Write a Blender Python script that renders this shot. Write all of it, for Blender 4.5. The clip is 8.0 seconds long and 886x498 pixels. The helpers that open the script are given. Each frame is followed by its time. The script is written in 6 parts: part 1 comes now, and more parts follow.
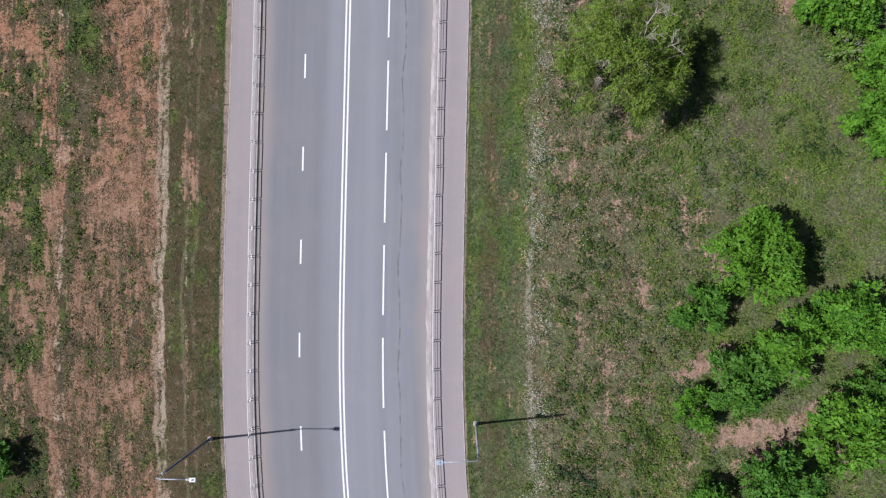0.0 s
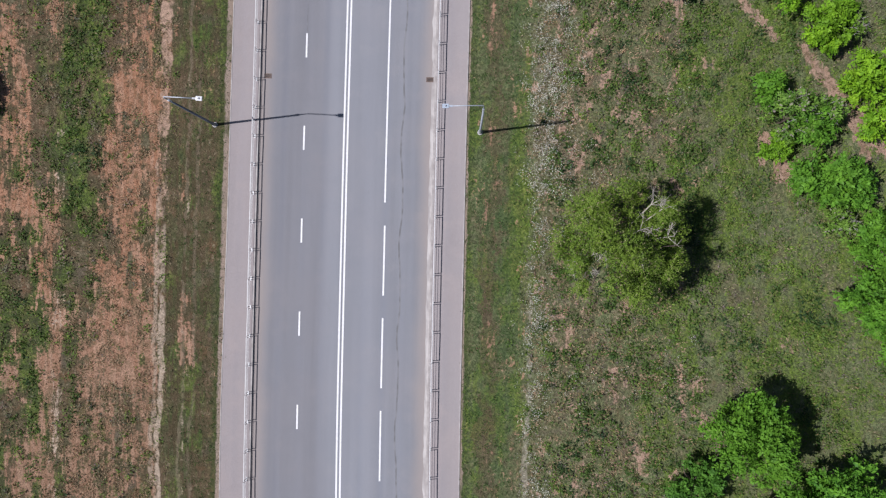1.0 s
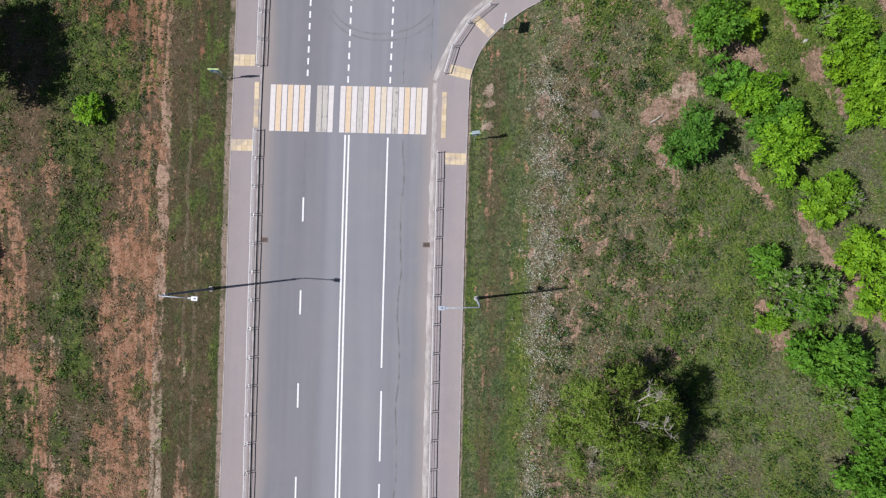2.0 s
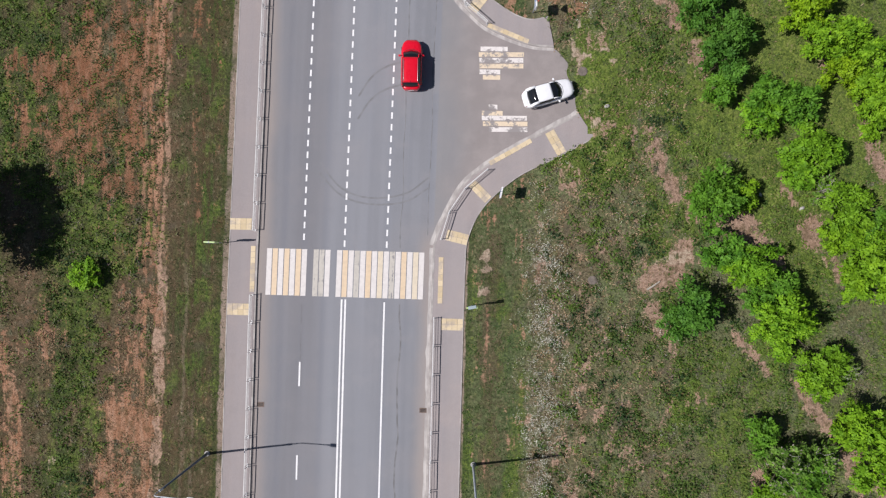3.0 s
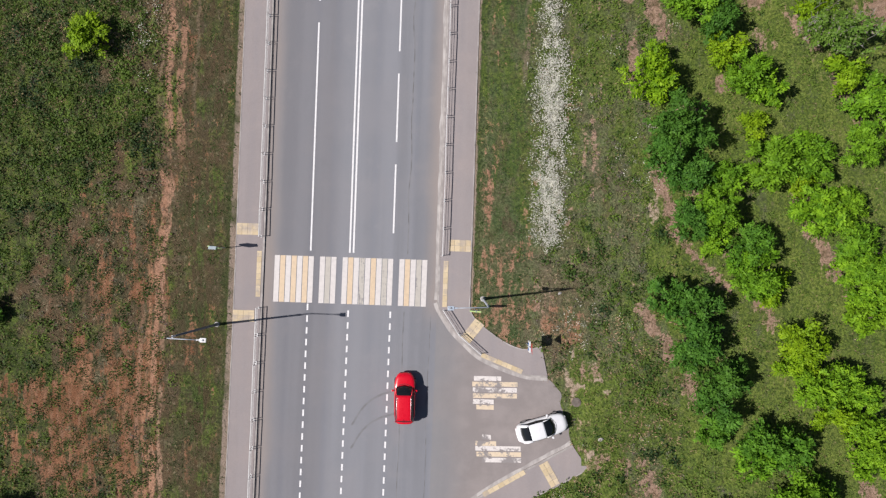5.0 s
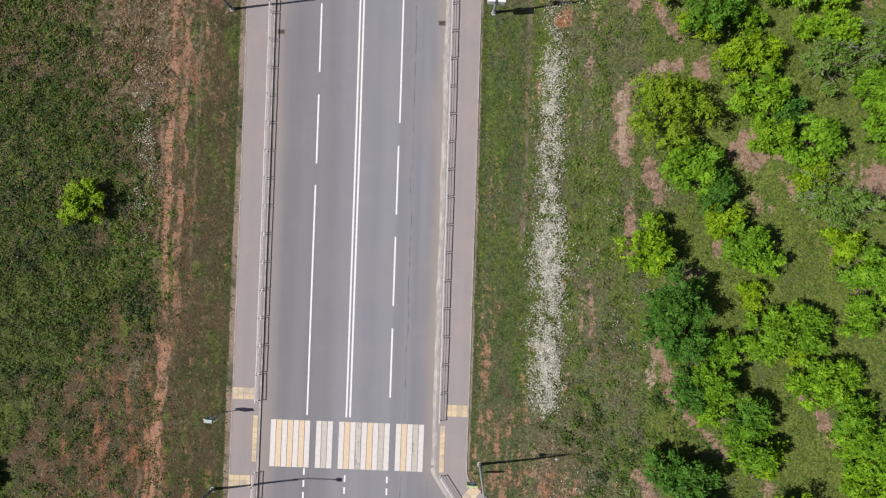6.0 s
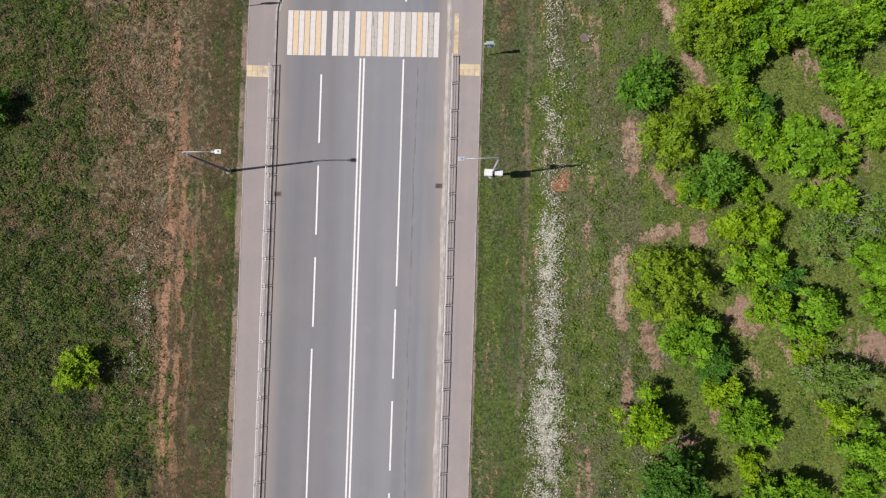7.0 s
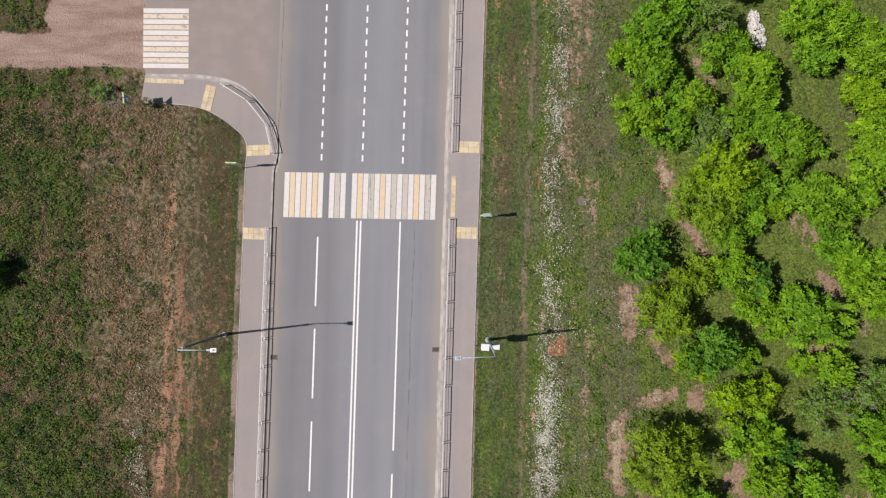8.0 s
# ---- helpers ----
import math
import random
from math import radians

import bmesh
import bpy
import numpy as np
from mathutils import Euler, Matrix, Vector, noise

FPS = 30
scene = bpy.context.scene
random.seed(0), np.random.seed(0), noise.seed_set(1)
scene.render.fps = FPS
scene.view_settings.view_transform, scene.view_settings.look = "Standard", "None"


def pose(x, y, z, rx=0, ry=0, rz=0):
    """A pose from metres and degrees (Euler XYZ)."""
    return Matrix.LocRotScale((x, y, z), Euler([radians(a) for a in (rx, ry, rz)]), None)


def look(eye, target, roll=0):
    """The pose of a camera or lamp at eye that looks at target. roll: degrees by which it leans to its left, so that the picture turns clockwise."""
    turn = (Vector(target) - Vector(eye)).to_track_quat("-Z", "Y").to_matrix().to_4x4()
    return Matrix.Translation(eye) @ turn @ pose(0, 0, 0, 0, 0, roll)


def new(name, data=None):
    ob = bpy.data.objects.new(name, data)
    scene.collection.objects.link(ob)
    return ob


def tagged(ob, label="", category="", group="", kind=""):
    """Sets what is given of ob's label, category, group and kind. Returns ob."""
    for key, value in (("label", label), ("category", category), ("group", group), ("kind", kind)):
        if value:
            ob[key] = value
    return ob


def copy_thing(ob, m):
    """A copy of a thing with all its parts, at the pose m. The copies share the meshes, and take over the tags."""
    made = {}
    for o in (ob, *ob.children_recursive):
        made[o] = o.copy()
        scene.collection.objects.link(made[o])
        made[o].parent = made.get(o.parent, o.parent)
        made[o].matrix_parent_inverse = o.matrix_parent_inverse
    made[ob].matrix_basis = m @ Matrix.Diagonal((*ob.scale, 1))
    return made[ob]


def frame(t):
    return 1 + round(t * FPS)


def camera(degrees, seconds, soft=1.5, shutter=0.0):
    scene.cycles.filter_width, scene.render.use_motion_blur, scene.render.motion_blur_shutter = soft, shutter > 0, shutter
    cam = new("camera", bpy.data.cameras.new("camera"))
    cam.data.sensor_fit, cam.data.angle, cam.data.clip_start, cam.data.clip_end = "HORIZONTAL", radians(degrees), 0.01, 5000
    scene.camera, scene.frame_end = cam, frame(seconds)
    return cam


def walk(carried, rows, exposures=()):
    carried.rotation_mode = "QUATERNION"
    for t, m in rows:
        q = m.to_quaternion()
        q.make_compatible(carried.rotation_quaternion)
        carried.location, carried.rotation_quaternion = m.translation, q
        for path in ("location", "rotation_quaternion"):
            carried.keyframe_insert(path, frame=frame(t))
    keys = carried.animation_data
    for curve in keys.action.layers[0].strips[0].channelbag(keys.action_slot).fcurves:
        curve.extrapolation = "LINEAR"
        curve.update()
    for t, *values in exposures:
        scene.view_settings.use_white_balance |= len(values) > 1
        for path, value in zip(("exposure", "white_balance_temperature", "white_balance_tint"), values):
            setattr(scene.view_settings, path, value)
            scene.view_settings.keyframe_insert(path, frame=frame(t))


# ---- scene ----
# Camera: a drone gliding up the road, looking straight down.
cam = camera(70.0, 8.0, soft=1.25)
PATH = [
    (0.0, 0.000, 0.000, 54.300, 0.552, 1.779, 0.000),
    (1.5, 0.227, 21.270, 54.476, 0.674, 1.532, -0.028),
    (3.0, 0.455, 42.540, 54.652, 0.797, 1.285, -0.057),
    (4.0, 0.606, 56.720, 54.770, 0.879, 1.120, -0.075),
    (5.0, 0.758, 70.900, 54.887, 0.961, 0.956, -0.094),
    (6.5, 0.985, 92.170, 55.063, 1.083, 0.709, -0.123),
    (8.0, 1.213, 113.440, 55.239, 1.206, 0.462, -0.151),
]
# the drone's own white balance warms on the way
BALANCE = [(0.0, -0.02, 5950, 16), (1.5, -0.04, 6030, 15), (3.0, -0.09, 6280, 14), (4.5, -0.11, 6400, 14), (6.5, -0.12, 6580, 13), (8.0, -0.12, 6660, 13)]
walk(cam, [(t, pose(x, y, z, rx, ry, rz)) for t, x, y, z, rx, ry, rz in PATH], BALANCE)

# ---- sky and sun ----
SHADOW = Vector((0.83, 0.095, -1.0))  # way of the sunlight
world = bpy.data.worlds.new("sky")
scene.world = world
world.use_nodes = True
wn = world.node_tree
sky = wn.nodes.new("ShaderNodeTexSky")
sky.sky_type, sky.sun_disc = "NISHITA", False
sky.sun_elevation, sky.sun_rotation = radians(50), radians(263.5)
wn.links.new(sky.outputs[0], wn.nodes["Background"].inputs[0])
wn.nodes["Background"].inputs[1].default_value = 0.046
sun = new("sun", bpy.data.lights.new("sun", "SUN"))
sun.data.energy, sun.data.angle, sun.data.color = 4.78, radians(0.53), (1.0, 0.955, 0.895)
sun.matrix_world = look((0, 0, 80), Vector((0, 0, 80)) + SHADOW)
scene.view_settings.exposure = 0.0


# ---- material helpers ----
class Nodes:
    """A short way to write node trees."""

    def __init__(self, name):
        self.mat = bpy.data.materials.new(name)
        self.mat.use_nodes = True
        self.tree = self.mat.node_tree
        self.bsdf = self.tree.nodes["Principled BSDF"]
        self.out = self.tree.nodes["Material Output"]

    def put(self, socket, value):
        if isinstance(value, bpy.types.NodeSocket):
            self.tree.links.new(value, socket)
        elif hasattr(socket.default_value, "__len__"):
            v = tuple(value) if hasattr(value, "__len__") else (value,) * 3
            socket.default_value = v + (1.0,) if len(socket.default_value) == 4 and len(v) == 3 else v
        else:
            socket.default_value = value

    def node(self, kind, **inputs):
        n = self.tree.nodes.new("ShaderNode" + kind)
        for key, value in inputs.items():
            self.put(n.inputs[key.replace("_", " ")], value)
        return n

    def attr(self, name, out="Fac"):
        n = self.node("Attribute")
        n.attribute_name = name
        return n.outputs[out]

    def place(self):
        return self.node("TexCoord").outputs["Object"]

    def math(self, op, a, b=0.0, c=0.0):
        n = self.tree.nodes.new("ShaderNodeMath")
        n.operation = op
        for s, v in zip(n.inputs, (a, b, c)):
            self.put(s, v)
        return n.outputs[0]

    def scaled(self, vector, by):
        n = self.tree.nodes.new("ShaderNodeVectorMath")
        n.operation = "MULTIPLY"
        self.put(n.inputs[0], vector)
        self.put(n.inputs[1], by)
        return n.outputs[0]

    def noise(self, vector, scale=1.0, detail=3.0, rough=0.55):
        return self.node("TexNoise", Vector=vector, Scale=scale, Detail=detail, Roughness=rough).outputs["Fac"]

    def ramp(self, fac, lo, hi, a=0.0, b=1.0):
        n = self.node("MapRange", Value=fac, From_Min=lo, From_Max=hi, To_Min=a, To_Max=b)
        n.interpolation_type = "SMOOTHSTEP"
        return n.outputs[0]

    def mix(self, fac, a, b, kind="MIX"):
        n = self.tree.nodes.new("ShaderNodeMix")
        n.data_type, n.blend_type = "RGBA", kind
        self.put(n.inputs[0], fac)
        self.put(n.inputs[6], a)
        self.put(n.inputs[7], b)
        return n.outputs[2]

    def done(self, colour, rough=0.8, bump=None, strength=0.3, distance=0.02, **more):
        self.put(self.bsdf.inputs["Base Color"], colour)
        self.put(self.bsdf.inputs["Roughness"], rough)
        for key, value in more.items():
            self.put(self.bsdf.inputs[key.replace("_", " ")], value)
        if bump is not None:
            b = self.node("Bump", Strength=strength, Distance=distance, Height=bump)
            self.tree.links.new(b.outputs[0], self.bsdf.inputs["Normal"])
        return self.mat


def plain(name, colour, rough=0.5, metal=0.0, vary=0.12, scale=6.0, **more):
    """A paint, metal or plastic with slight stains and grain."""
    n = Nodes(name)
    p = n.place()
    spots = n.math("ADD", n.math("MULTIPLY", n.noise(p, scale), 0.6), n.math("MULTIPLY", n.noise(p, scale * 9), 0.4))
    dark = tuple(c * (1 - vary * 1.6) for c in colour)
    light = tuple(min(1, c * (1 + vary)) for c in colour)
    return n.done(n.mix(n.ramp(spots, 0.3, 0.7), dark, light), n.ramp(spots, 0.2, 0.8, rough * 0.85, min(1, rough * 1.15)), Metallic=metal, **more)


# ---- materials ----
def asphalt_material(name, tone, edge_sand, streaks, dusty=None, reach=12.0):
    n = Nodes(name)
    road = n.attr("road", "Vector")
    p = n.place()
    u = n.node("SeparateXYZ", Vector=road).outputs[0]
    along = n.noise(n.scaled(road, (1.0, 0.025, 1.0)), 0.7, 4.0, 0.5)
    fine_along = n.noise(n.scaled(road, (1.0, 0.02, 1.0)), 5.0, 3.0)
    patch = n.noise(p, 0.16, 4.0)
    grit = n.noise(p, 34.0, 3.0, 0.7)
    speck = n.noise(p, 4.5, 5.0, 0.65)
    base = n.mix(n.ramp(along, 0.35, 0.65), tuple(c * (1 - 0.13 * streaks) for c in tone), tuple(c * (1 + 0.06 * streaks) for c in tone))
    # two wheel tracks polish every 3.6 m lane
    lane = n.math("PINGPONG", n.math("ADD", u, 0.9), 0.9)
    wheel = n.math("MULTIPLY", n.ramp(lane, 0.45, 0.85), n.ramp(n.noise(n.scaled(road, (0.4, 0.01, 1.0)), 1.0), 0.35, 0.65))
    base = n.mix(n.math("MULTIPLY", wheel, 0.42 * streaks), base, tuple(c * s for c, s in zip(tone, (0.74, 0.80, 0.90))))
    base = n.mix(n.math("MULTIPLY", n.ramp(fine_along, 0.45, 0.75), 0.13 * streaks), base, tuple(c * 1.2 for c in tone))
    base = n.mix(n.math("MULTIPLY", n.ramp(patch, 0.42, 0.68), 0.38), base, tuple(c * s for c, s in zip(tone, (1.16, 1.08, 1.02))))
    base = n.mix(n.math("MULTIPLY", n.ramp(speck, 0.55, 0.72), 0.22), base, tuple(c * 0.78 for c in tone))
    blot = n.noise(p, 0.55, 5.0, 0.6)
    base = n.mix(n.math("MULTIPLY", n.ramp(blot, 0.52, 0.72), 0.38), base, tuple(c * s for c, s in zip(tone, (1.22, 1.14, 1.08))))
    base = n.mix(n.math("MULTIPLY", n.ramp(blot, 0.46, 0.30), 0.25), base, tuple(c * 0.80 for c in tone))
    if dusty:
        out_of_road = n.ramp(n.math("ADD", n.math("ABSOLUTE", u), n.math("MULTIPLY", n.math("SUBTRACT", patch, 0.5), 3.0 if reach > 10 else 1.0)), 7.2, reach)
        base = n.mix(out_of_road, base, n.mix(n.ramp(blot, 0.4, 0.65), tuple(0.93 * c for c in dusty), tuple(1.10 * c for c in dusty)))
    # darker and redder left of the middle line, lighter in a band around u = 1
    base = n.mix(n.ramp(u, -0.6, -2.4, 0.0, 0.36 * streaks), base, tuple(c * s for c, s in zip(tone, (0.66, 0.60, 0.58))))
    base = n.mix(n.math("MULTIPLY", n.ramp(n.math("ABSOLUTE", n.math("SUBTRACT", u, 1.0)), 3.6, 2.0), 0.22 * streaks), base, tuple(c * 1.35 for c in tone))
    # dust blown against the kerbs
    away = n.math("ABSOLUTE", u)
    along_y = n.node("SeparateXYZ", Vector=road).outputs[1]
    kerbed = n.math("MAXIMUM", n.ramp(n.math("ABSOLUTE", n.math("SUBTRACT", along_y, 55.4)), 9.0, 12.5), n.math("LESS_THAN", u, 0.0))
    sand = n.math("MULTIPLY", n.math("MULTIPLY", n.ramp(n.math("ADD", away, n.math("MULTIPLY", patch, 1.2)), 6.5, 8.1), edge_sand), kerbed)
    base = n.mix(sand, base, (0.36, 0.30, 0.265))
    colour = n.mix(n.ramp(grit, 0.3, 0.7), n.mix(0.16, base, (0.02, 0.02, 0.02)), n.mix(0.10, base, (0.7, 0.7, 0.7)))
    return n.done(colour, 0.86, grit, 0.35, 0.01)


asphalt = asphalt_material("road_asphalt", (0.236, 0.243, 0.270), 0.75, 1.0)
side_asphalt = asphalt_material("dusty_asphalt", (0.250, 0.246, 0.256), 0.15, 0.5, (0.300, 0.262, 0.252))
sandy_asphalt = asphalt_material("sandy_asphalt", (0.250, 0.240, 0.244), 0.15, 0.5, (0.325, 0.268, 0.252), 9.0)
footway_asphalt = asphalt_material("footway_asphalt", (0.352, 0.312, 0.310), 0.0, 0.5)


def paint_material(name, colour, wear, stretch=(1.0, 0.10, 1.0), patchy=0.0, under=(0.27, 0.26, 0.265)):
    """Road paint worn through to the asphalt in flakes."""
    n = Nodes(name)
    p = n.place()
    rnd = n.node("ObjectInfo").outputs["Random"]
    flake = n.math("ADD", n.math("MULTIPLY", n.noise(p, 2.2, 6.0, 0.7), 0.45), n.math("MULTIPLY", n.noise(n.scaled(p, stretch), 5.0, 4.0, 0.65), 0.55))
    if patchy:
        flake = n.math("ADD", n.math("MULTIPLY", flake, 1 - patchy), n.math("MULTIPLY", n.noise(p, 0.8, 7.0, 0.68), patchy))
    worn = n.ramp(n.math("ADD", flake, n.math("MULTIPLY", rnd, 0.06)), 0.64 - wear, 0.70 - wear)
    dirt = n.noise(p, 3.0, 4.0)
    paint = n.mix(n.ramp(dirt, 0.35, 0.75), colour, tuple(c * 0.89 for c in colour))
    return n.done(n.mix(worn, paint, under), 0.65, flake, 0.2, 0.004)


white_paint = paint_material("white_road_paint", (0.88, 0.875, 0.88), -0.07)
zebra_white = paint_material("zebra_white_paint", (0.74, 0.70, 0.675), -0.04)
yellow_paint = paint_material("yellow_road_paint", (0.75, 0.585, 0.405), -0.04)
faded_paint = paint_material("faded_paint", (0.56, 0.525, 0.47), 0.07, (1.6, 0.05, 1.0))
cream_paint = paint_material("cream_road_paint", (0.73, 0.635, 0.49), -0.03)
chipped_yellow = paint_material("chipped_yellow_paint", (0.72, 0.61, 0.50), 0.075, (0.9, 0.9, 1.0), 0.45, (0.330, 0.280, 0.265))
flaked_white = paint_material("flaked_white_paint", (0.80, 0.75, 0.72), 0.105, (0.6, 0.6, 1.0), 0.75, (0.300, 0.275, 0.270))
flaked_yellow = paint_material("flaked_yellow_paint", (0.78, 0.64, 0.47), 0.115, (0.6, 0.6, 1.0), 0.75, (0.300, 0.275, 0.270))

n = Nodes("kerb_concrete")
p = n.place()
kerb_concrete = n.done(n.mix(n.ramp(n.noise(p, 1.3, 5.0), 0.35, 0.7), (0.34, 0.31, 0.295), (0.48, 0.45, 0.43)), 0.85, n.noise(p, 30), 0.3, 0.005)
n = Nodes("yellow_tile")
p = n.place()
shade = n.math("ADD", n.math("MULTIPLY", n.node("ObjectInfo").outputs["Random"], 0.5), n.math("MULTIPLY", n.noise(p, 5.0, 5.0), 0.6))
worn = n.ramp(n.noise(n.node("NewGeometry").outputs["Position"], 0.9, 4.0, 0.65), 0.46, 0.66, 0.0, 0.75)
yellow_tile = n.done(n.mix(worn, n.mix(n.ramp(shade, 0.2, 0.9), (0.60, 0.48, 0.30), (0.74, 0.61, 0.41)), (0.42, 0.365, 0.33)), 0.8, n.noise(p, 25), 0.3, 0.004)
n = Nodes("bitumen_seam")
p = n.place()
seam_material = n.done(n.mix(n.ramp(n.noise(p, 1.1, 5.0), 0.40, 0.60), (0.165, 0.165, 0.17), (0.235, 0.235, 0.25)), 0.8)
n = Nodes("tyre_rubber_trace")
p = n.place()
skid_material = n.done(n.mix(n.ramp(n.noise(p, 1.4, 5.0, 0.7), 0.36, 0.62), (0.192, 0.193, 0.203), (0.236, 0.238, 0.254)), 0.8)

galvanised = plain("galvanised_steel", (0.66, 0.67, 0.68), 0.45, 0.55, 0.15, 3.0)
white_rail = plain("weathered_white_rail_paint", (0.72, 0.72, 0.71), 0.5, 0.0, 0.12, 3.0)
pole_grey = plain("blue_grey_pole", (0.13, 0.155, 0.20), 0.55, 0.2, 0.2, 1.5)
pole_light = plain("light_grey_pole", (0.46, 0.50, 0.56), 0.45, 0.3, 0.15, 1.5)
lamp_white = plain("white_lamp_housing", (0.82, 0.83, 0.84), 0.4)
lamp_blue = plain("pale_blue_grey_housing", (0.46, 0.53, 0.62), 0.4)
lens_grey = plain("lamp_lens", (0.35, 0.37, 0.40), 0.2)
box_white = plain("white_cabinet_paint", (0.80, 0.81, 0.82), 0.45)
box_blue = plain("light_blue_cabinet_paint", (0.30, 0.45, 0.56), 0.45)
iron = plain("rusty_iron_grate", (0.21, 0.155, 0.13), 0.8, 0.2, 0.3, 12.0)
sign_lime = plain("lime_sign_border", (0.50, 0.66, 0.26), 0.4, 0.0, 0.05)
sign_blue = plain("blue_sign_face", (0.03, 0.16, 0.46), 0.35, 0.0, 0.05)
sign_white = plain("white_sign_face", (0.80, 0.80, 0.80), 0.4, 0.0, 0.05)
sign_red = plain("red_sign_border", (0.60, 0.04, 0.03), 0.4, 0.0, 0.05)
sign_top = plain("dull_grey_blue_panel", (0.42, 0.50, 0.53), 0.35, 0.0, 0.1)
concrete = plain("rough_concrete", (0.47, 0.46, 0.45), 0.9, 0.0, 0.2, 5.0)
dusty_concrete = plain("dusty_brown_concrete", (0.19, 0.160, 0.135), 0.95, 0.0, 0.25, 4.0)
stone_grey = plain("grey_field_stone", (0.46, 0.44, 0.42), 0.9, 0.0, 0.25, 4.0)
rubble_white = plain("white_rubble", (0.66, 0.64, 0.61), 0.9, 0.0, 0.2, 4.0)
bleached_wood = plain("bleached_wood", (0.46, 0.42, 0.36), 0.9, 0.0, 0.25, 5.0)
dead_wood = plain("grey_dead_wood", (0.36, 0.345, 0.31), 0.9, 0.0, 0.25, 5.0)
bark = plain("brown_bark", (0.13, 0.10, 0.075), 0.95, 0.0, 0.35, 6.0)
red_car_paint = plain("red_car_paint", (0.74, 0.004, 0.022), 0.28, 0.0, 0.03, 2.0, Coat_Weight=0.6, Coat_Roughness=0.04)
white_car_paint = plain("white_car_paint", (0.90, 0.91, 0.93), 0.3, 0.0, 0.03, 2.0, Coat_Weight=0.8, Coat_Roughness=0.05)
car_glass = plain("dark_car_glass", (0.012, 0.014, 0.017), 0.06, 0.0, 0.1, 1.0)
car_black = plain("black_plastic", (0.02, 0.02, 0.022), 0.55)
rubber = plain("tyre_rubber", (0.025, 0.025, 0.025), 0.85)
alloy = plain("alloy_rim", (0.55, 0.56, 0.58), 0.3, 0.9)
lamp_clear = plain("headlamp_glass", (0.55, 0.57, 0.60), 0.1)
lamp_red = plain("tail_lamp_glass", (0.35, 0.01, 0.01), 0.15)


def leaf_material(name, a, b, dry=(0.20, 0.17, 0.07), dryness=0.0, thinness=0.18, mottle=0.0):
    """Leaves: two tones by clump and by leaf, a tint by plant, and some light passing through."""
    n = Nodes(name)
    island = n.node("NewGeometry").outputs["Random Per Island"]
    plant = n.node("ObjectInfo").outputs["Random"]
    # clump-wide dark and bright tones, painting in the look of shaded and lit foliage
    clump = n.ramp(n.noise(n.node("NewGeometry").outputs["Position"], 1.3, 4.0, 0.6), 0.32, 0.68)
    col = n.mix(n.math("ADD", n.math("MULTIPLY", island, 0.28), n.math("MULTIPLY", clump, 0.72)), a, b)
    col = n.mix(n.math("MULTIPLY", plant, 0.35), col, tuple(0.5 * (x + y) * s for x, y, s in zip(a, b, (1.30, 0.97, 0.8))))
    patch = n.noise(n.node("NewGeometry").outputs["Position"], 0.45, 3.0)
    col = n.mix(n.ramp(patch, 0.3, 0.7, 0.0, 0.4), col, tuple(0.5 * (x + y) * s for x, y, s in zip(a, b, (0.75, 0.85, 0.9))))
    if mottle:
        spot = n.node("NewGeometry").outputs["Position"]
        fresh, dark = n.noise(n.scaled(spot, (0.31, 0.24, 0.3)), 1.0, 4.0, 0.6), n.noise(n.scaled(spot, (0.22, 0.26, 0.3)), 1.3, 4.0, 0.6)
        col = n.mix(n.ramp(fresh, 0.50, 0.64, 0.0, mottle), col, tuple(x * s for x, s in zip(b, (1.12, 1.12, 1.0))))
        col = n.mix(n.ramp(dark, 0.50, 0.64, 0.0, mottle), col, (a[0] * 0.6, a[1] * 0.66, a[2] * 1.3))
    if dryness:
        col = n.mix(n.ramp(n.math("FRACT", n.math("MULTIPLY", island, 7.3)), 1 - dryness, 1 - dryness + 0.05), col, dry)
    n.done(col, 0.6, Specular_IOR_Level=0.2)
    thin = n.node("BsdfTranslucent", Color=n.mix(1.0, col, (1.0, 1.0, 0.45), "MULTIPLY"))
    both = n.node("MixShader")
    both.inputs[0].default_value = thinness
    n.tree.links.new(n.bsdf.outputs[0], both.inputs[1])
    n.tree.links.new(thin.outputs[0], both.inputs[2])
    n.tree.links.new(both.outputs[0], n.out.inputs[0])
    return n.mat


LEAVES = {
    "b": leaf_material("bright_leaves", (0.044, 0.152, 0.008), (0.325, 0.580, 0.024)),
    "g": leaf_material("green_leaves", (0.037, 0.128, 0.009), (0.268, 0.525, 0.025)),
    "m": leaf_material("mid_green_leaves", (0.026, 0.105, 0.012), (0.190, 0.420, 0.034)),
    "d": leaf_material("deep_green_leaves", (0.022, 0.090, 0.014), (0.140, 0.330, 0.038)),
    "y": leaf_material("yellow_green_leaves", (0.075, 0.195, 0.007), (0.370, 0.580, 0.016)),
    "o": leaf_material("olive_leaves", (0.075, 0.170, 0.010), (0.320, 0.480, 0.026)),
    "p": leaf_material("grey_green_leaves", (0.070, 0.165, 0.022), (0.235, 0.390, 0.060), (0.30, 0.27, 0.22), 0.12),
    "w": leaf_material("dull_willow_leaves", (0.064, 0.142, 0.018), (0.245, 0.365, 0.050), (0.30, 0.28, 0.14), 0.1),
}
grass_green = leaf_material("green_grass", (0.078, 0.142, 0.022), (0.235, 0.335, 0.062), (0.27, 0.21, 0.11), 0.12, mottle=0.5)
grass_deep = leaf_material("deep_green_grass", (0.034, 0.084, 0.019), (0.086, 0.160, 0.038), (0.22, 0.15, 0.085), 0.10, mottle=0.5)
grass_dull = leaf_material("dull_grass", (0.098, 0.122, 0.048), (0.265, 0.288, 0.130), (0.40, 0.33, 0.21), 0.15, mottle=0.35)
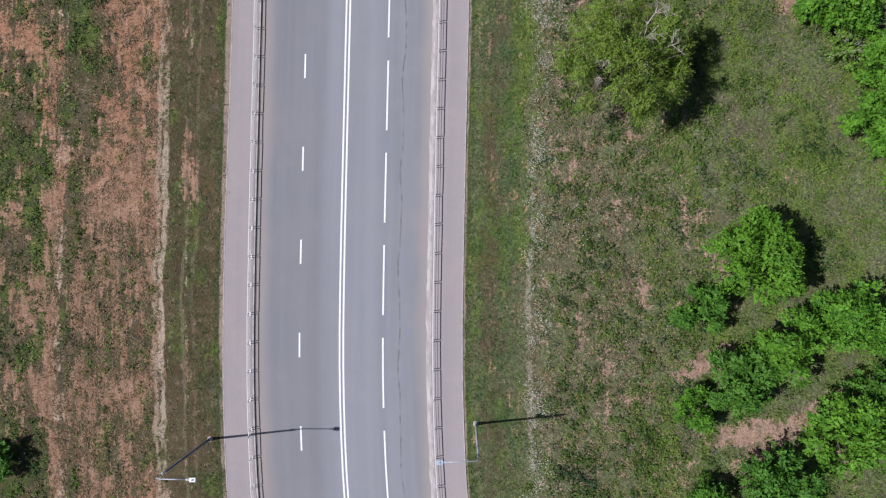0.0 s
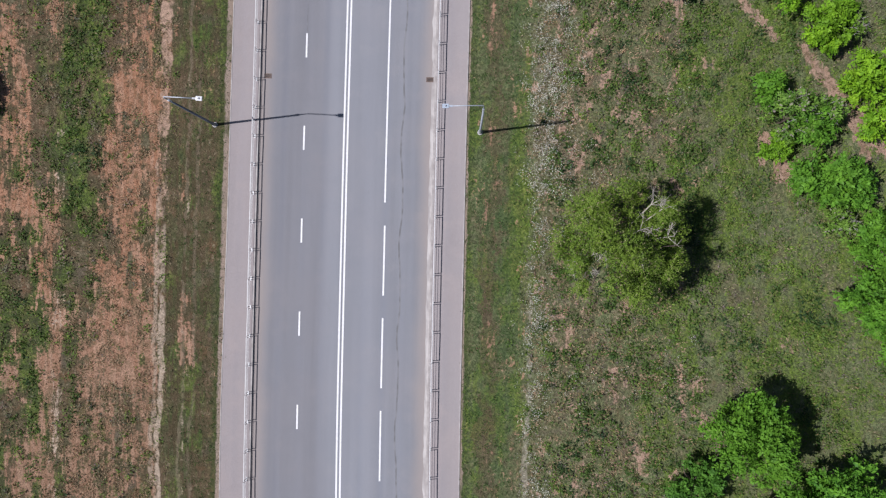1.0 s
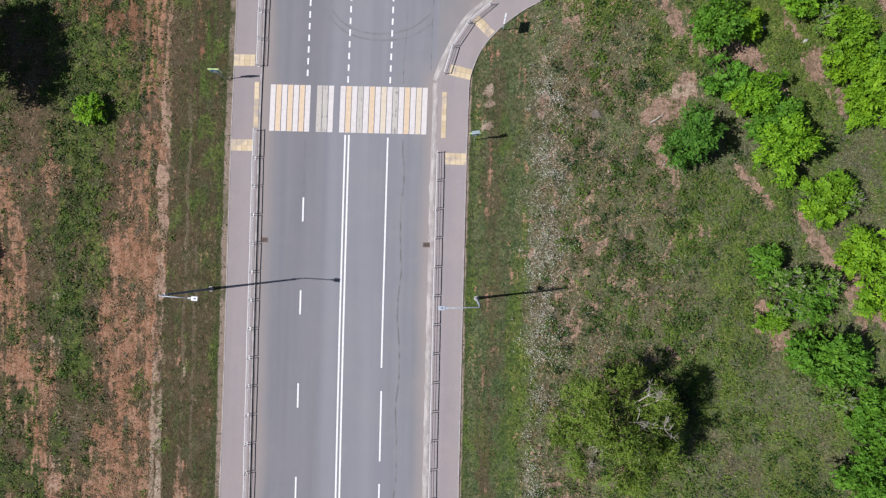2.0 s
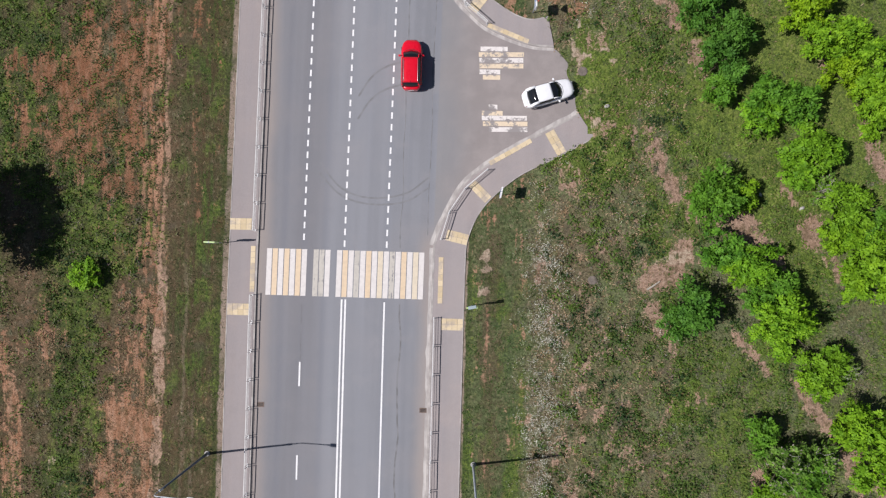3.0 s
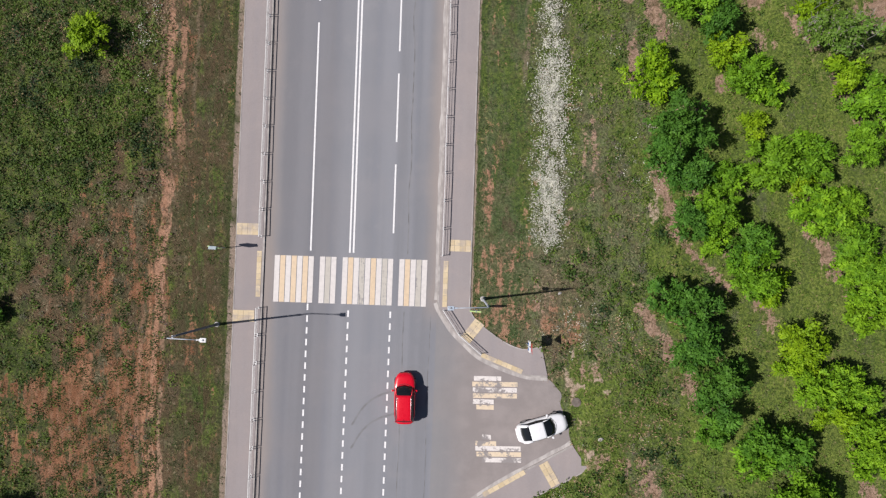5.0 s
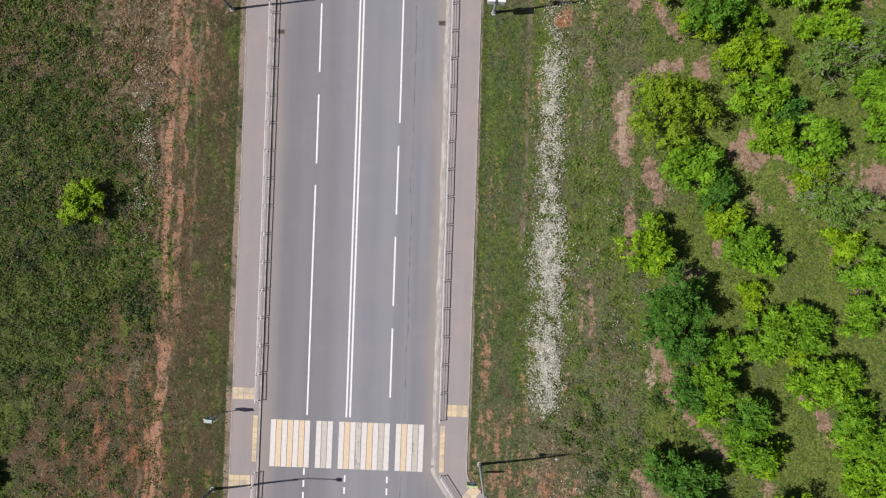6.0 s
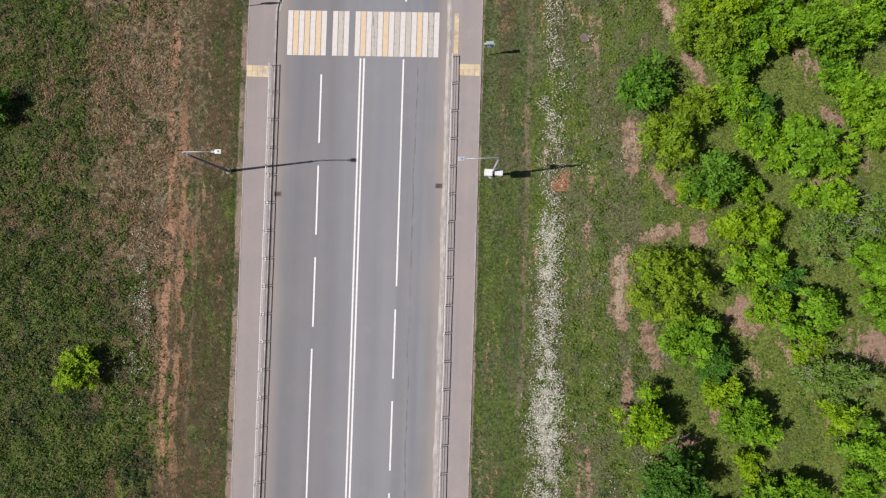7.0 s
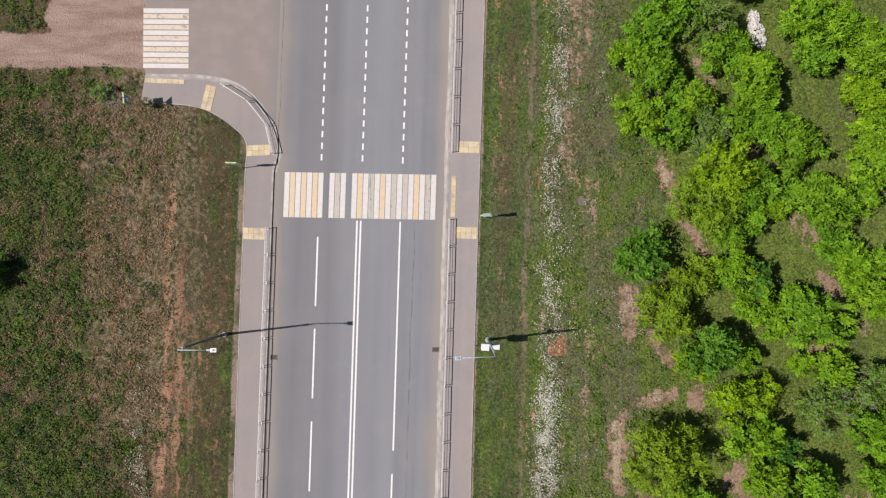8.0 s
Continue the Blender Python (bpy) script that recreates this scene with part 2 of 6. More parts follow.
grass_dry = leaf_material("dry_grass", (0.24, 0.175, 0.095), (0.40, 0.31, 0.19), (0.13, 0.14, 0.04), 0.2)
grass_straw = leaf_material("straw_grass", (0.33, 0.235, 0.145), (0.54, 0.42, 0.285), (0.20, 0.19, 0.09), 0.12)
weed_leaves = leaf_material("weed_leaves", (0.058, 0.120, 0.018), (0.180, 0.275, 0.046), (0.26, 0.21, 0.10), 0.09, mottle=0.6)
weed_deep = leaf_material("deep_weed_leaves", (0.030, 0.072, 0.018), (0.125, 0.205, 0.036), (0.20, 0.16, 0.07), 0.10, mottle=0.75)
weed_grey = leaf_material("grey_weed_leaves", (0.110, 0.125, 0.070), (0.265, 0.255, 0.155), (0.24, 0.17, 0.18), 0.18, mottle=0.3)
petals = plain("white_petals", (0.68, 0.675, 0.57), 0.8, 0.0, 0.25, 3.0)


# ---- the plan ----
KNOT_Y = (-60, -45, -33, -20.9, -17, -12, -7.2, 0.5, 11, 22, 39, 55, 72, 86, 93, 115, 140, 200)
KNOT_X = (-4.6, -7.2, -8.9, -10.02, -10.25, -10.42, -10.46, -10.35, -10.12, -9.87, -9.40, -8.75, -8.08, -7.60, -7.35, -6.65, -5.80, -3.80)
fine_y = np.arange(-60, 200.1, 1.0)
fine_x = np.interp(fine_y, KNOT_Y, KNOT_X)
for _ in range(6):
    fine_x[1:-1] = 0.25 * fine_x[:-2] + 0.5 * fine_x[1:-1] + 0.25 * fine_x[2:]
ROAD_FROM, ROAD_TO = -58.0, 190.0
KERB = 7.6  # the carriageway's half width


def centre(y):
    """The road's middle line: x at y."""
    return np.interp(y, fine_y, fine_x)


def at(u, y, z=0.0):
    """A place u metres beside the middle line."""
    return Vector((float(centre(y)) + u, y, z))


def spline(points, step=0.4):
    """A smooth line through a few plan points."""
    p = [Vector((x, y, 0)) for x, y in points]
    p = [2 * p[0] - p[1]] + p + [2 * p[-1] - p[-2]]
    out = []
    for a, b, c, d in zip(p, p[1:], p[2:], p[3:]):
        count = max(2, int((c - b).length / step))
        for k in range(count):
            t = k / count
            out.append(0.5 * ((2 * b) + (c - a) * t + (2 * a - 5 * b + 4 * c - d) * t * t + (3 * b - a - 3 * c + d) * t ** 3))
    return out + [p[-2]]


def even(line, count):
    """The same line in that many points, evenly apart."""
    d = np.r_[0, np.cumsum([(b - a).length for a, b in zip(line, line[1:])])]
    at_d = np.linspace(0, d[-1], count)
    return [Vector((float(np.interp(s, d, [q.x for q in line])), float(np.interp(s, d, [q.y for q in line])), 0)) for s in at_d]


# kerb and outer edge of the four footway corners, from the main road into the side roads
R_LOW_KERB = spline([tuple(at(KERB, 43.6)[:2]), (-0.92, 45.5), (0.73, 48.62), (2.70, 50.39), (5.99, 52.36), (10.92, 54.98)])
R_LOW_EDGE = spline([tuple(at(10.45, 41.6)[:2]), (1.38, 44.02), (2.70, 46.81), (5.66, 49.44), (9.27, 51.21), (12.3, 52.84)])
R_UP_KERB = spline([tuple(at(KERB, 67.2)[:2]), (-0.20, 66.0), (1.41, 63.95), (3.39, 62.28), (6.68, 60.94), (8.81, 60.70)])
R_UP_EDGE = spline([tuple(at(10.45, 68.2)[:2]), (2.41, 66.10), (4.71, 64.09), (6.68, 63.20), (8.33, 63.40)])
L_LOW_KERB = spline([tuple(at(-KERB, 121.4)[:2]), (-13.66, 123.6), (-14.47, 126.0), (-16.3, 128.3), (-19.08, 129.50), (-25.42, 129.95)])
L_LOW_EDGE = spline([tuple(at(-10.15, 121.6)[:2]), (-16.49, 123.9), (-17.6, 125.3), (-20.60, 127.04), (-25.79, 127.60)])
L_UP_KERB = spline([(-25.4, 136.75), (-20.6, 136.75), (-17.3, 138.0), (-14.6, 140.6), (-13.5, 143.8), tuple(at(-KERB, 146)[:2])])
L_UP_EDGE = spline([(-25.6, 139.1), (-21.5, 139.1), (-18.0, 141.2), (-16.4, 144.0), tuple(at(-10.15, 146)[:2])])
R_STREET_END = spline([(8.81, 60.70), (9.79, 59.60), (10.11, 57.95), (10.60, 56.14), (10.92, 54.98)], 0.25)
for k, q in enumerate(R_STREET_END[1:-1]):
    q.x += 0.14 * math.sin(0.9 * k) * math.cos(0.35 * k + 1)


def inside(poly, x, y):
    """Which of the places (arrays) lie in a closed outline."""
    hit = np.zeros(np.shape(x), bool)
    for a, b in zip(poly, poly[1:] + poly[:1]):
        cross = (a.y > y) != (b.y > y)
        if a.y != b.y:
            hit ^= cross & (x < (b.x - a.x) * (y - a.y) / (b.y - a.y) + a.x)
    return hit


RIGHT_BLOCK = [at(7, 41.6)] + R_LOW_EDGE + [Vector((11.41, 54.49, 0)), Vector((10.92, 54.98, 0))] + R_STREET_END[::-1] + [Vector((8.7, 61.5, 0))] + R_UP_EDGE[::-1] + [at(7, 68.2)]
LEFT_BLOCK = [at(-7, 121.6)] + L_LOW_EDGE + [Vector((-25.7, 133, 0))] + L_UP_EDGE + [at(-7, 146)]


def paved(x, y, margin=0.0):
    u = x - centre(y)
    return ((u < 10.42 + margin) & (u > -10.16 - margin)) | inside(RIGHT_BLOCK, x, y) | inside(LEFT_BLOCK, x, y)


def soft(a, lo, hi):
    t = np.clip((a - lo) / (hi - lo), 0, 1)
    return t * t * (3 - 2 * t)


def waves(x, y, size, seed):
    """Smooth uneven values from 0 to 1 with features of about that size."""
    r = np.random.RandomState(seed)
    total = 0
    for _ in range(7):
        a, f, s = r.uniform(0, 2 * np.pi), r.uniform(0.6, 1.7) / size, r.uniform(0, 2 * np.pi)
        total = total + np.sin(2 * np.pi * f * (x * np.cos(a) + y * np.sin(a)) + s)
    return 0.5 + 0.5 * np.clip(total / 4.0, -1, 1)


def ground_z(x, y):
    u = np.abs(x - centre(y))
    away = soft(u, 10.6, 17)
    z = 0.06 + away * (0.35 * waves(x, y, 17, 1) - 0.12) + 0.06 * soft(u, 10.6, 12) * waves(x, y, 2.2, 2)
    # level with the asphalt where the side roads run out into earth
    right = soft(np.sqrt(((x - 10.0) / 1.7) ** 2 + ((y - 57.7) / 4.0) ** 2), 0.75, 1.6)
    left = 1 - (1 - soft(np.abs(y - 133.3), 3.6, 5.0)) * (1 - soft(x, -22, -20)) * soft(x, -60, -45)
    keep = np.minimum(right, left)
    return z * keep - 0.012 * (1 - keep)


# ---- mesh helpers ----
def mesh_from(name, verts, faces, material, smooth=False):
    me = bpy.data.meshes.new(name)
    me.from_pydata([tuple(v) for v in verts], [], faces)
    me.materials.append(material)
    if smooth:
        me.shade_smooth()
    return me


def part(name, bm, material, parent=None, label="", smooth=False):
    """One mesh object from a bmesh, under a thing or a part."""
    me = bpy.data.meshes.new(name)
    bmesh.ops.recalc_face_normals(bm, faces=bm.faces)
    bm.to_mesh(me)
    bm.free()
    me.materials.append(material)
    if smooth:
        me.shade_smooth()
    ob = new(name, me)
    ob.parent = parent
    return tagged(ob, label)


def box(size, centre_at=(0, 0, 0), bevel=0.0, turn=None):
    bm = bmesh.new()
    bmesh.ops.create_cube(bm, size=1.0)
    bmesh.ops.scale(bm, vec=size, verts=bm.verts)
    if bevel:
        bmesh.ops.bevel(bm, geom=bm.edges[:], offset=bevel, segments=2, profile=0.6, affect="EDGES")
    bmesh.ops.transform(bm, matrix=Matrix.Translation(centre_at) @ (turn or Matrix()), verts=bm.verts)
    return bm


def tube(points, radii, sides=8):
    """A round bar along some points, with a radius at each."""
    bm = bmesh.new()
    pts = [Vector(q) for q in points]
    rings = []
    for k, q in enumerate(pts):
        way = (pts[min(k + 1, len(pts) - 1)] - pts[max(k - 1, 0)]).normalized()
        side = way.cross(Vector((0, 0, 1)) if abs(way.z) < 0.9 else Vector((1, 0, 0))).normalized()
        up = side.cross(way)
        rings.append([bm.verts.new(q + radii[k] * (math.cos(a) * side + math.sin(a) * up)) for a in [2 * math.pi * s / sides for s in range(sides)]])
    for a, b in zip(rings, rings[1:]):
        for s in range(sides):
            bm.faces.new((a[s], a[(s + 1) % sides], b[(s + 1) % sides], b[s]))
    bm.faces.new(rings[0][::-1])
    bm.faces.new(rings[-1])
    return bm


def add(bm, other):
    """Joins a second bmesh into the first."""
    me = bpy.data.meshes.new("joined")
    other.to_mesh(me)
    other.free()
    bm.from_mesh(me)
    bpy.data.meshes.remove(me)
    return bm


def empty(name, m, label, category, group=""):
    ob = new(name)
    ob.matrix_basis = m
    return tagged(ob, label, category, group)


def ribbon(a, b, top, depth):
    """A slab between two lines of equally many points, its top at that height."""
    count = len(a)
    verts = [(q.x, q.y, z) for z in (top, top - depth) for line in (a, b) for q in line]
    faces = []
    for k in range(count - 1):
        faces.append((k, count + k, count + k + 1, k + 1))
        faces.append((k, k + 1, 2 * count + k + 1, 2 * count + k))
        faces.append((count + k, 3 * count + k, 3 * count + k + 1, count + k + 1))
    faces.append((0, 2 * count, 3 * count, count))
    faces.append((count - 1, 2 * count - 1, 4 * count - 1, 3 * count - 1))
    return verts, faces


def mark_road(me):
    """Stores each point's place across and along the road."""
    co = np.empty(len(me.vertices) * 3, np.float32)
    me.vertices.foreach_get("co", co)
    co = co.reshape(-1, 3)
    field = me.attributes.new("road", "FLOAT_VECTOR", "POINT")
    field.data.foreach_set("vector", np.stack([co[:, 0] - centre(co[:, 1]), co[:, 1], 0 * co[:, 1]], 1).astype(np.float32).ravel())
    return me


def slab(name, a, b, top, depth, material, label, category, kind="structure", parent=None):
    ob = new(name, mark_road(mesh_from(name, *ribbon(a, b, top, depth), material)))
    if parent:
        ob.parent = parent
        return tagged(ob, label)
    return tagged(ob, label, category, kind=kind)


def side_line(u, y0, y1, step=2.0):
    return [at(u, y) for y in np.linspace(y0, y1, max(2, int(abs(y1 - y0) / step) + 1))]


# ---- ground ----
def axis(lo, hi, step, far):
    inner = np.arange(lo, hi + step / 2, step)
    return np.r_[[lo - f for f in far[::-1]], inner, [hi + f for f in far]]


FAR = [3, 8, 18, 45, 120, 350, 1000, 2500]
gx, gy = axis(-50, 50, 0.5, FAR), axis(-36, 152, 0.5, FAR)
X, Y = np.meshgrid(gx, gy)
U = X - centre(Y)
low = paved(X, Y, -0.25)
Z = np.where(low, -0.03, ground_z(X, Y))
cols, rows = len(gx), len(gy)
index = np.arange(cols * rows).reshape(rows, cols)
quads = np.stack([index[:-1, :-1], index[:-1, 1:], index[1:, 1:], index[1:, :-1]], -1).reshape(-1, 4)
me = bpy.data.meshes.new("ground")
me.from_pydata(np.stack([X, Y, Z], -1).reshape(-1, 3).tolist(), [], quads.tolist())
me.shade_smooth()


def blob(x, y, cx, cy, rx, ry, turn=0.0, ripple=None):
    c, s = math.cos(radians(turn)), math.sin(radians(turn))
    dx, dy = x - cx, y - cy
    a, b = (c * dx + s * dy) / rx, (-s * dx + c * dy) / ry
    return 1 - soft(np.sqrt(a * a + b * b) + 0.35 * ((waves(x, y, 2.0, 5) if ripple is None else ripple) - 0.5), 0.55, 1.2)


def band(u, mid, half, edge):
    return 1 - soft(np.abs(u - mid), half, half + edge)


# bare trodden soil among the tree rows: middle, half sizes and turn
BARE_SOUTH = [
    (23.8, -15.0, 3.5, 1.4, 10), (28.0, -14.2, 9.0, 0.9, 36), (20.8, -9.0, 3.8, 1.2, 25), (27.5, 21.2, 1.23, 0.98, 0), (27.5, 21.8, 0.7, 2.8, 25), (25.7, 23.3, 0.49, 2.08, 0), (33.7, 24.5, 0.55, 3.06, 20), (35.0, 24.7, 0.8, 4.5, 30),
    (31.0, 29.3, 0.74, 4.29, 38), (25.3, 34.6, 0.55, 3.67, 40), (18.2, 36.2, 1.6, 0.7, -20), (17.3, 37.8, 0.9, 1.6, 30), (18.0, 40.9, 2.6, 1.6, 20), (32.8, 41.3, 0.61, 2.08, 25), (7.6, 41.6, 0.5, 1.7, 0), (19.9, 43.2, 1.5, 1.0, 10),
]
BARE_MIDDLE = [
    (30.4, 44.5, 0.98, 1.59, 0), (25.2, 45.0, 1.2, 5.5, 38), (30.6, 45.3, 0.98, 1.23, 0), (19.0, 48.3, 0.61, 1.84, 20), (36.4, 50.3, 0.74, 2.7, 30), (17.8, 50.8, 0.37, 4.29, 15), (21.3, 59.5, 0.86, 2.08, 15), (19.1, 63.3, 0.74, 1.84, 20),
    (17.4, 65.8, 0.86, 2.21, 30), (33.1, 70.6, 0.86, 3.06, 25), (21.8, 70.9, 0.49, 4.59, 45), (19.4, 75.0, 0.86, 2.08, 10), (31.0, 75.0, 0.98, 3.06, 15), (18.5, 77.7, 0.98, 1.84, 20), (21.1, 83.7, 2.08, 0.74, 10), (24.1, 86.0, 1.23, 0.86, 0),
    (16.3, 87.7, 0.49, 3.67, 0), (18.5, 91.8, 0.98, 2.57, 20), (37.7, 92.0, 1.23, 1.84, 30),
]
BARE_NORTH = [
    (26.8, 94.5, 1.59, 2.08, 20), (25.4, 94.5, 0.86, 1.23, 0), (15.8, 96.9, 1.23, 4.59, 0), (19.1, 101.6, 2.33, 0.86, 15), (22.5, 101.6, 0.98, 1.35, 0), (34.0, 105.9, 1.84, 0.86, 10), (19.5, 106.0, 0.74, 2.76, 35), (10.7, 106.1, 1.0, 0.8, 10),
    (16.9, 109.4, 1.1, 3.37, 0), (34.5, 110.8, 0.98, 2.45, 30), (22.7, 115.6, 0.61, 3.06, 35), (20.5, 120.0, 0.86, 3.37, 22),
]
# dry, half bare places in the meadow
THIN_SOUTH = [
    (14.8, -12.0, 2.0, 1.6, 0), (12.2, -8.9, 1.8, 1.8, 0), (10.4, -6.0, 1.6, 3.0, 0), (15.2, -3.0, 1.2, 2.2, 20), (19.0, 1.2, 1.8, 1.6, 40), (13.6, 3.0, 1.6, 2.0, 40), (27.6, 6.6, 1.2, 1.0, 0), (8.6, 8.0, 1.3, 3.4, 15),
    (14.0, 12.0, 1.1, 0.9, 0), (17.5, 20.0, 1.8, 1.2, 0), (9.8, 22.5, 1.4, 3.0, -10), (14.5, 26.0, 1.3, 3.6, 30), (9.7, 26.5, 2.2, 1.2, 20), (11.7, 30.0, 1.6, 2.6, 20),
]
THIN_MIDDLE = [
    (3.0, 36.5, 0.4, 3.2, 0), (9.2, 36.8, 1.0, 3.0, 10), (31.0, 43.5, 0.7, 3.4, 35), (3.0, 46.4, 0.8, 2.6, -10), (20.2, 47.6, 1.4, 4.0, 35), (28.3, 48.3, 0.6, 2.6, 35), (10.2, 49.2, 1.2, 2.2, 0), (17.3, 51.2, 1.6, 5.0, 25),
    (12.9, 53.6, 1.6, 1.2, 30), (11.9, 54.4, 0.8, 0.8, 0), (10.7, 59.6, 0.7, 1.3, 10), (12.2, 61.2, 2.2, 1.6, 0),
]
THIN_NORTH = [
    (23.2, 63.0, 0.8, 3.4, 35), (10.6, 64.8, 1.5, 2.6, 0), (9.2, 66.2, 1.3, 2.4, 0), (7.4, 67.0, 1.8, 1.2, 20), (4.4, 70.5, 1.6, 2.6, 0), (6.6, 71.4, 1.9, 1.3, 10), (3.6, 76.5, 0.7, 4.5, 0), (12.6, 80.0, 0.8, 4.5, 0),
    (27.5, 89.6, 1.2, 2.0, 30), (36.0, 92.0, 1.2, 2.6, 30), (13.0, 102.0, 0.7, 3.6, 5), (10.5, 106.0, 1.25, 1.0, 10), (13.6, 118.0, 0.9, 4.2, -5), (11.6, 124.5, 0.9, 4.5, 0), (12.6, 133.5, 1.5, 6.5, 0),
]
thin_rng = random.Random(77)
for _ in range(46):
    ty = thin_rng.uniform(-24, 48)
    tx = float(centre(ty)) + thin_rng.uniform(16.5, 31)
    THIN_SOUTH.append((tx, ty, thin_rng.uniform(0.4, 1.1), thin_rng.uniform(0.5, 1.8), thin_rng.uniform(-40, 40)))
# red soil on the verge across the road: distance from the middle line, half width, edge, from, to, how bare
RED_SOUTH = [
    (-19.6, 3.0, 2.0, -60, 8, 0.52), (-25.2, 0.5, 0.7, -40, 22, 0.56), (-28.5, 2.0, 2.5, -16, 10, 0.34), (-18.9, 1.8, 1.8, 4, 32, 0.54), (-29.5, 1.7, 1.6, 15, 36, 0.5), (-18.0, 1.6, 1.8, 24, 39, 0.4), (-26.0, 0.8, 0.8, 31, 39, 0.48), (-17.4, 0.9, 1.8, 38, 62, 0.2),
]
RED_NORTH = [
    (-20.5, 1.2, 1.6, 46, 62, 0.44), (-24.0, 0.9, 1.2, 50, 62, 0.4), (-26.0, 3.0, 2.5, 50, 62, 0.42), (-17.7, 0.8, 1.6, 50, 68, 0.2), (-12.8, 1.2, 0.8, 50, 118, 0.08), (-20.8, 3.6, 3.0, 57, 76, 0.38), (-15.9, 1.3, 0.8, 76, 110, 0.16), (-13.6, 1.6, 1.2, 98, 121, 0.1),
    (-18.9, 1.8, 2.2, 101, 121, 0.3),
]
# how green each part of the waste ground and the meadow is: distance from the middle line, y, half sizes, amount
GREEN_WASTE = [
    (-34.0, 93.0, 8.0, 9.5, 0.34), (-33.0, 70.0, 4.0, 14.0, 0.25), (-33.0, 118.0, 7.0, 10.0, 0.12), (-31.0, 2.0, 3.0, 9.0, 0.18), (-28.0, 86.0, 9.0, 10.5, 0.36), (-27.5, 57.0, 3.5, 6.5, 0.34), (-27.0, 113.0, 6.0, 9.0, 0.14), (-26.3, 4.0, 0.9, 11.0, 0.48),
    (-23.0, 27.0, 2.2, 8.0, 0.26), (-23.0, 3.0, 1.6, 10.0, -0.12), (-22.4, 44.5, 3.0, 6.5, 0.42), (-20.0, 111.0, 4.0, 8.5, -0.16), (-12.2, 52.0, 1.0, 12.0, 0.3),
]
GREEN_MEADOW = [
    (15.0, 21.0, 0.7, 9.0, 0.4), (15.0, 68.0, 4.0, 8.0, -0.22), (15.5, 45.0, 4.0, 5.0, -0.18), (18.6, 31.0, 2.4, 14.0, -0.16), (19.5, 46.0, 6.0, 4.0, -0.16), (20.0, 0.0, 5.0, 16.0, -0.16), (20.0, 129.0, 2.4, 8.0, -0.24), (20.5, 54.5, 4.5, 6.0, 0.46),
    (21.0, 32.0, 5.5, 13.0, -0.22),
]


def earth_track(x, y):
    """The trodden earth road that leaves to the side."""
    wave = 0.5 * (waves(x, y * 0.3, 6, 88) - 0.5)
    return band(y + wave, 132.2, 1.35, 0.5) * (1 - soft(x, -24.5, -24)) + band(y + wave, 135.6, 2.6, 0.9) * band(x + 1.2 * (waves(x, y, 3.0, 89) - 0.5), -29.2, 4.2, 1.2)


# places where the grass stays fresh: middle, half sizes, turn
FRESH = [(12.6, 58.0, 2.2, 2.6, 0), (11.6, 62.5, 1.6, 1.2, 30), (6.0, 29.0, 0.5, 5.5, -2), (4.8, 1.5, 1.0, 3.4, 0), (9.6, 129.0, 0.6, 8.5, -3), (15.5, 58.0, 3.0, 5.0, 0), (20.0, 30.0, 2.5, 3.0, 0), (30.5, 47.0, 3.0, 6.0, 35), (30.0, 72.0, 2.5, 5.0, 35)]


def bare_soil(x, y):
    u = x - centre(y)
    total = 0 * x
    ripple, lumps = waves(x, y, 2.0, 5), waves(x, y, 1.8, 45)
    for b in BARE_SOUTH + BARE_MIDDLE + BARE_NORTH:
        spot = blob(x, y, *b, ripple)
        total = np.maximum(total, 0.80 * spot + 0.40 * spot * (lumps - 0.5))
    for b in THIN_SOUTH + THIN_MIDDLE + THIN_NORTH:
        spot = blob(x, y, *b, ripple)
        total = np.maximum(total, 0.45 * spot + 0.25 * spot * (lumps - 0.5))
    red_part = 0 * x
    for mid, half, edge, y0, y1, strength in RED_SOUTH + RED_NORTH:
        wander = (0.5 if half < 0.5 else 1.6) * (waves(x * 0, y, 13, int(-mid * 10)) - 0.5)
        red_part = 1 - (1 - red_part) * (1 - strength * band(u + wander, mid, half, edge) * soft(y, y0 - 4, y0 + 4) * (1 - soft(y, y1 - 4, y1 + 4)))
    total = np.maximum(total, red_part + 0.5 * np.clip(red_part * 4, 0, 1) * (waves(x, y * 0.5, 2.6, 41) - 0.5) + 0.3 * np.clip(red_part * 4, 0, 1) * (waves(x, y * 0.15, 1.0, 43) - 0.5))
    for mid, half in ((12.3, 0.8), (20.5, 0.6), (14.6, 0.3)):
        total = np.maximum(total, 0.28 * band(u, mid, half, 1.0) * soft(waves(x, y, 6, 9), 0.4, 0.7))
    total = np.maximum(total, 0.40 * band(u, 13.0, 2.5, 1.5) * soft(y, 44, 50) * (1 - soft(y, 66, 74)))
    total = np.maximum(total, 0.30 * band(u, 17.0, 1.6, 1.2) * soft(waves(x, y, 5, 52), 0.35, 0.7))
    total = np.maximum(total, 0.26 * soft(u, 17, 19) * (1 - soft(u, 26, 30)) * soft(waves(x, y, 4.2, 53), 0.5, 0.8))
    total = np.maximum(total, 0.40 * band(u, -13.4, 0.5, 0.6) * soft(waves(x * 0.2, y, 12, 19), 0.35, 0.7))
    # trodden lanes between the rows of trees
    lane = (x - 22.0) + 0.62 * (y - 47.0)
    for shift in (0.0, 17.5, 36.0, -30.0, 53.0):
        total = np.maximum(total, 0.56 * band(lane, shift, 0.5, 0.9) * soft(u, 27, 30) * (1 - soft(u, 44, 48)) * soft(waves(x, y, 7, 54), 0.25, 0.6))
    return np.clip(np.maximum(total, earth_track(x, y)), 0, 1)


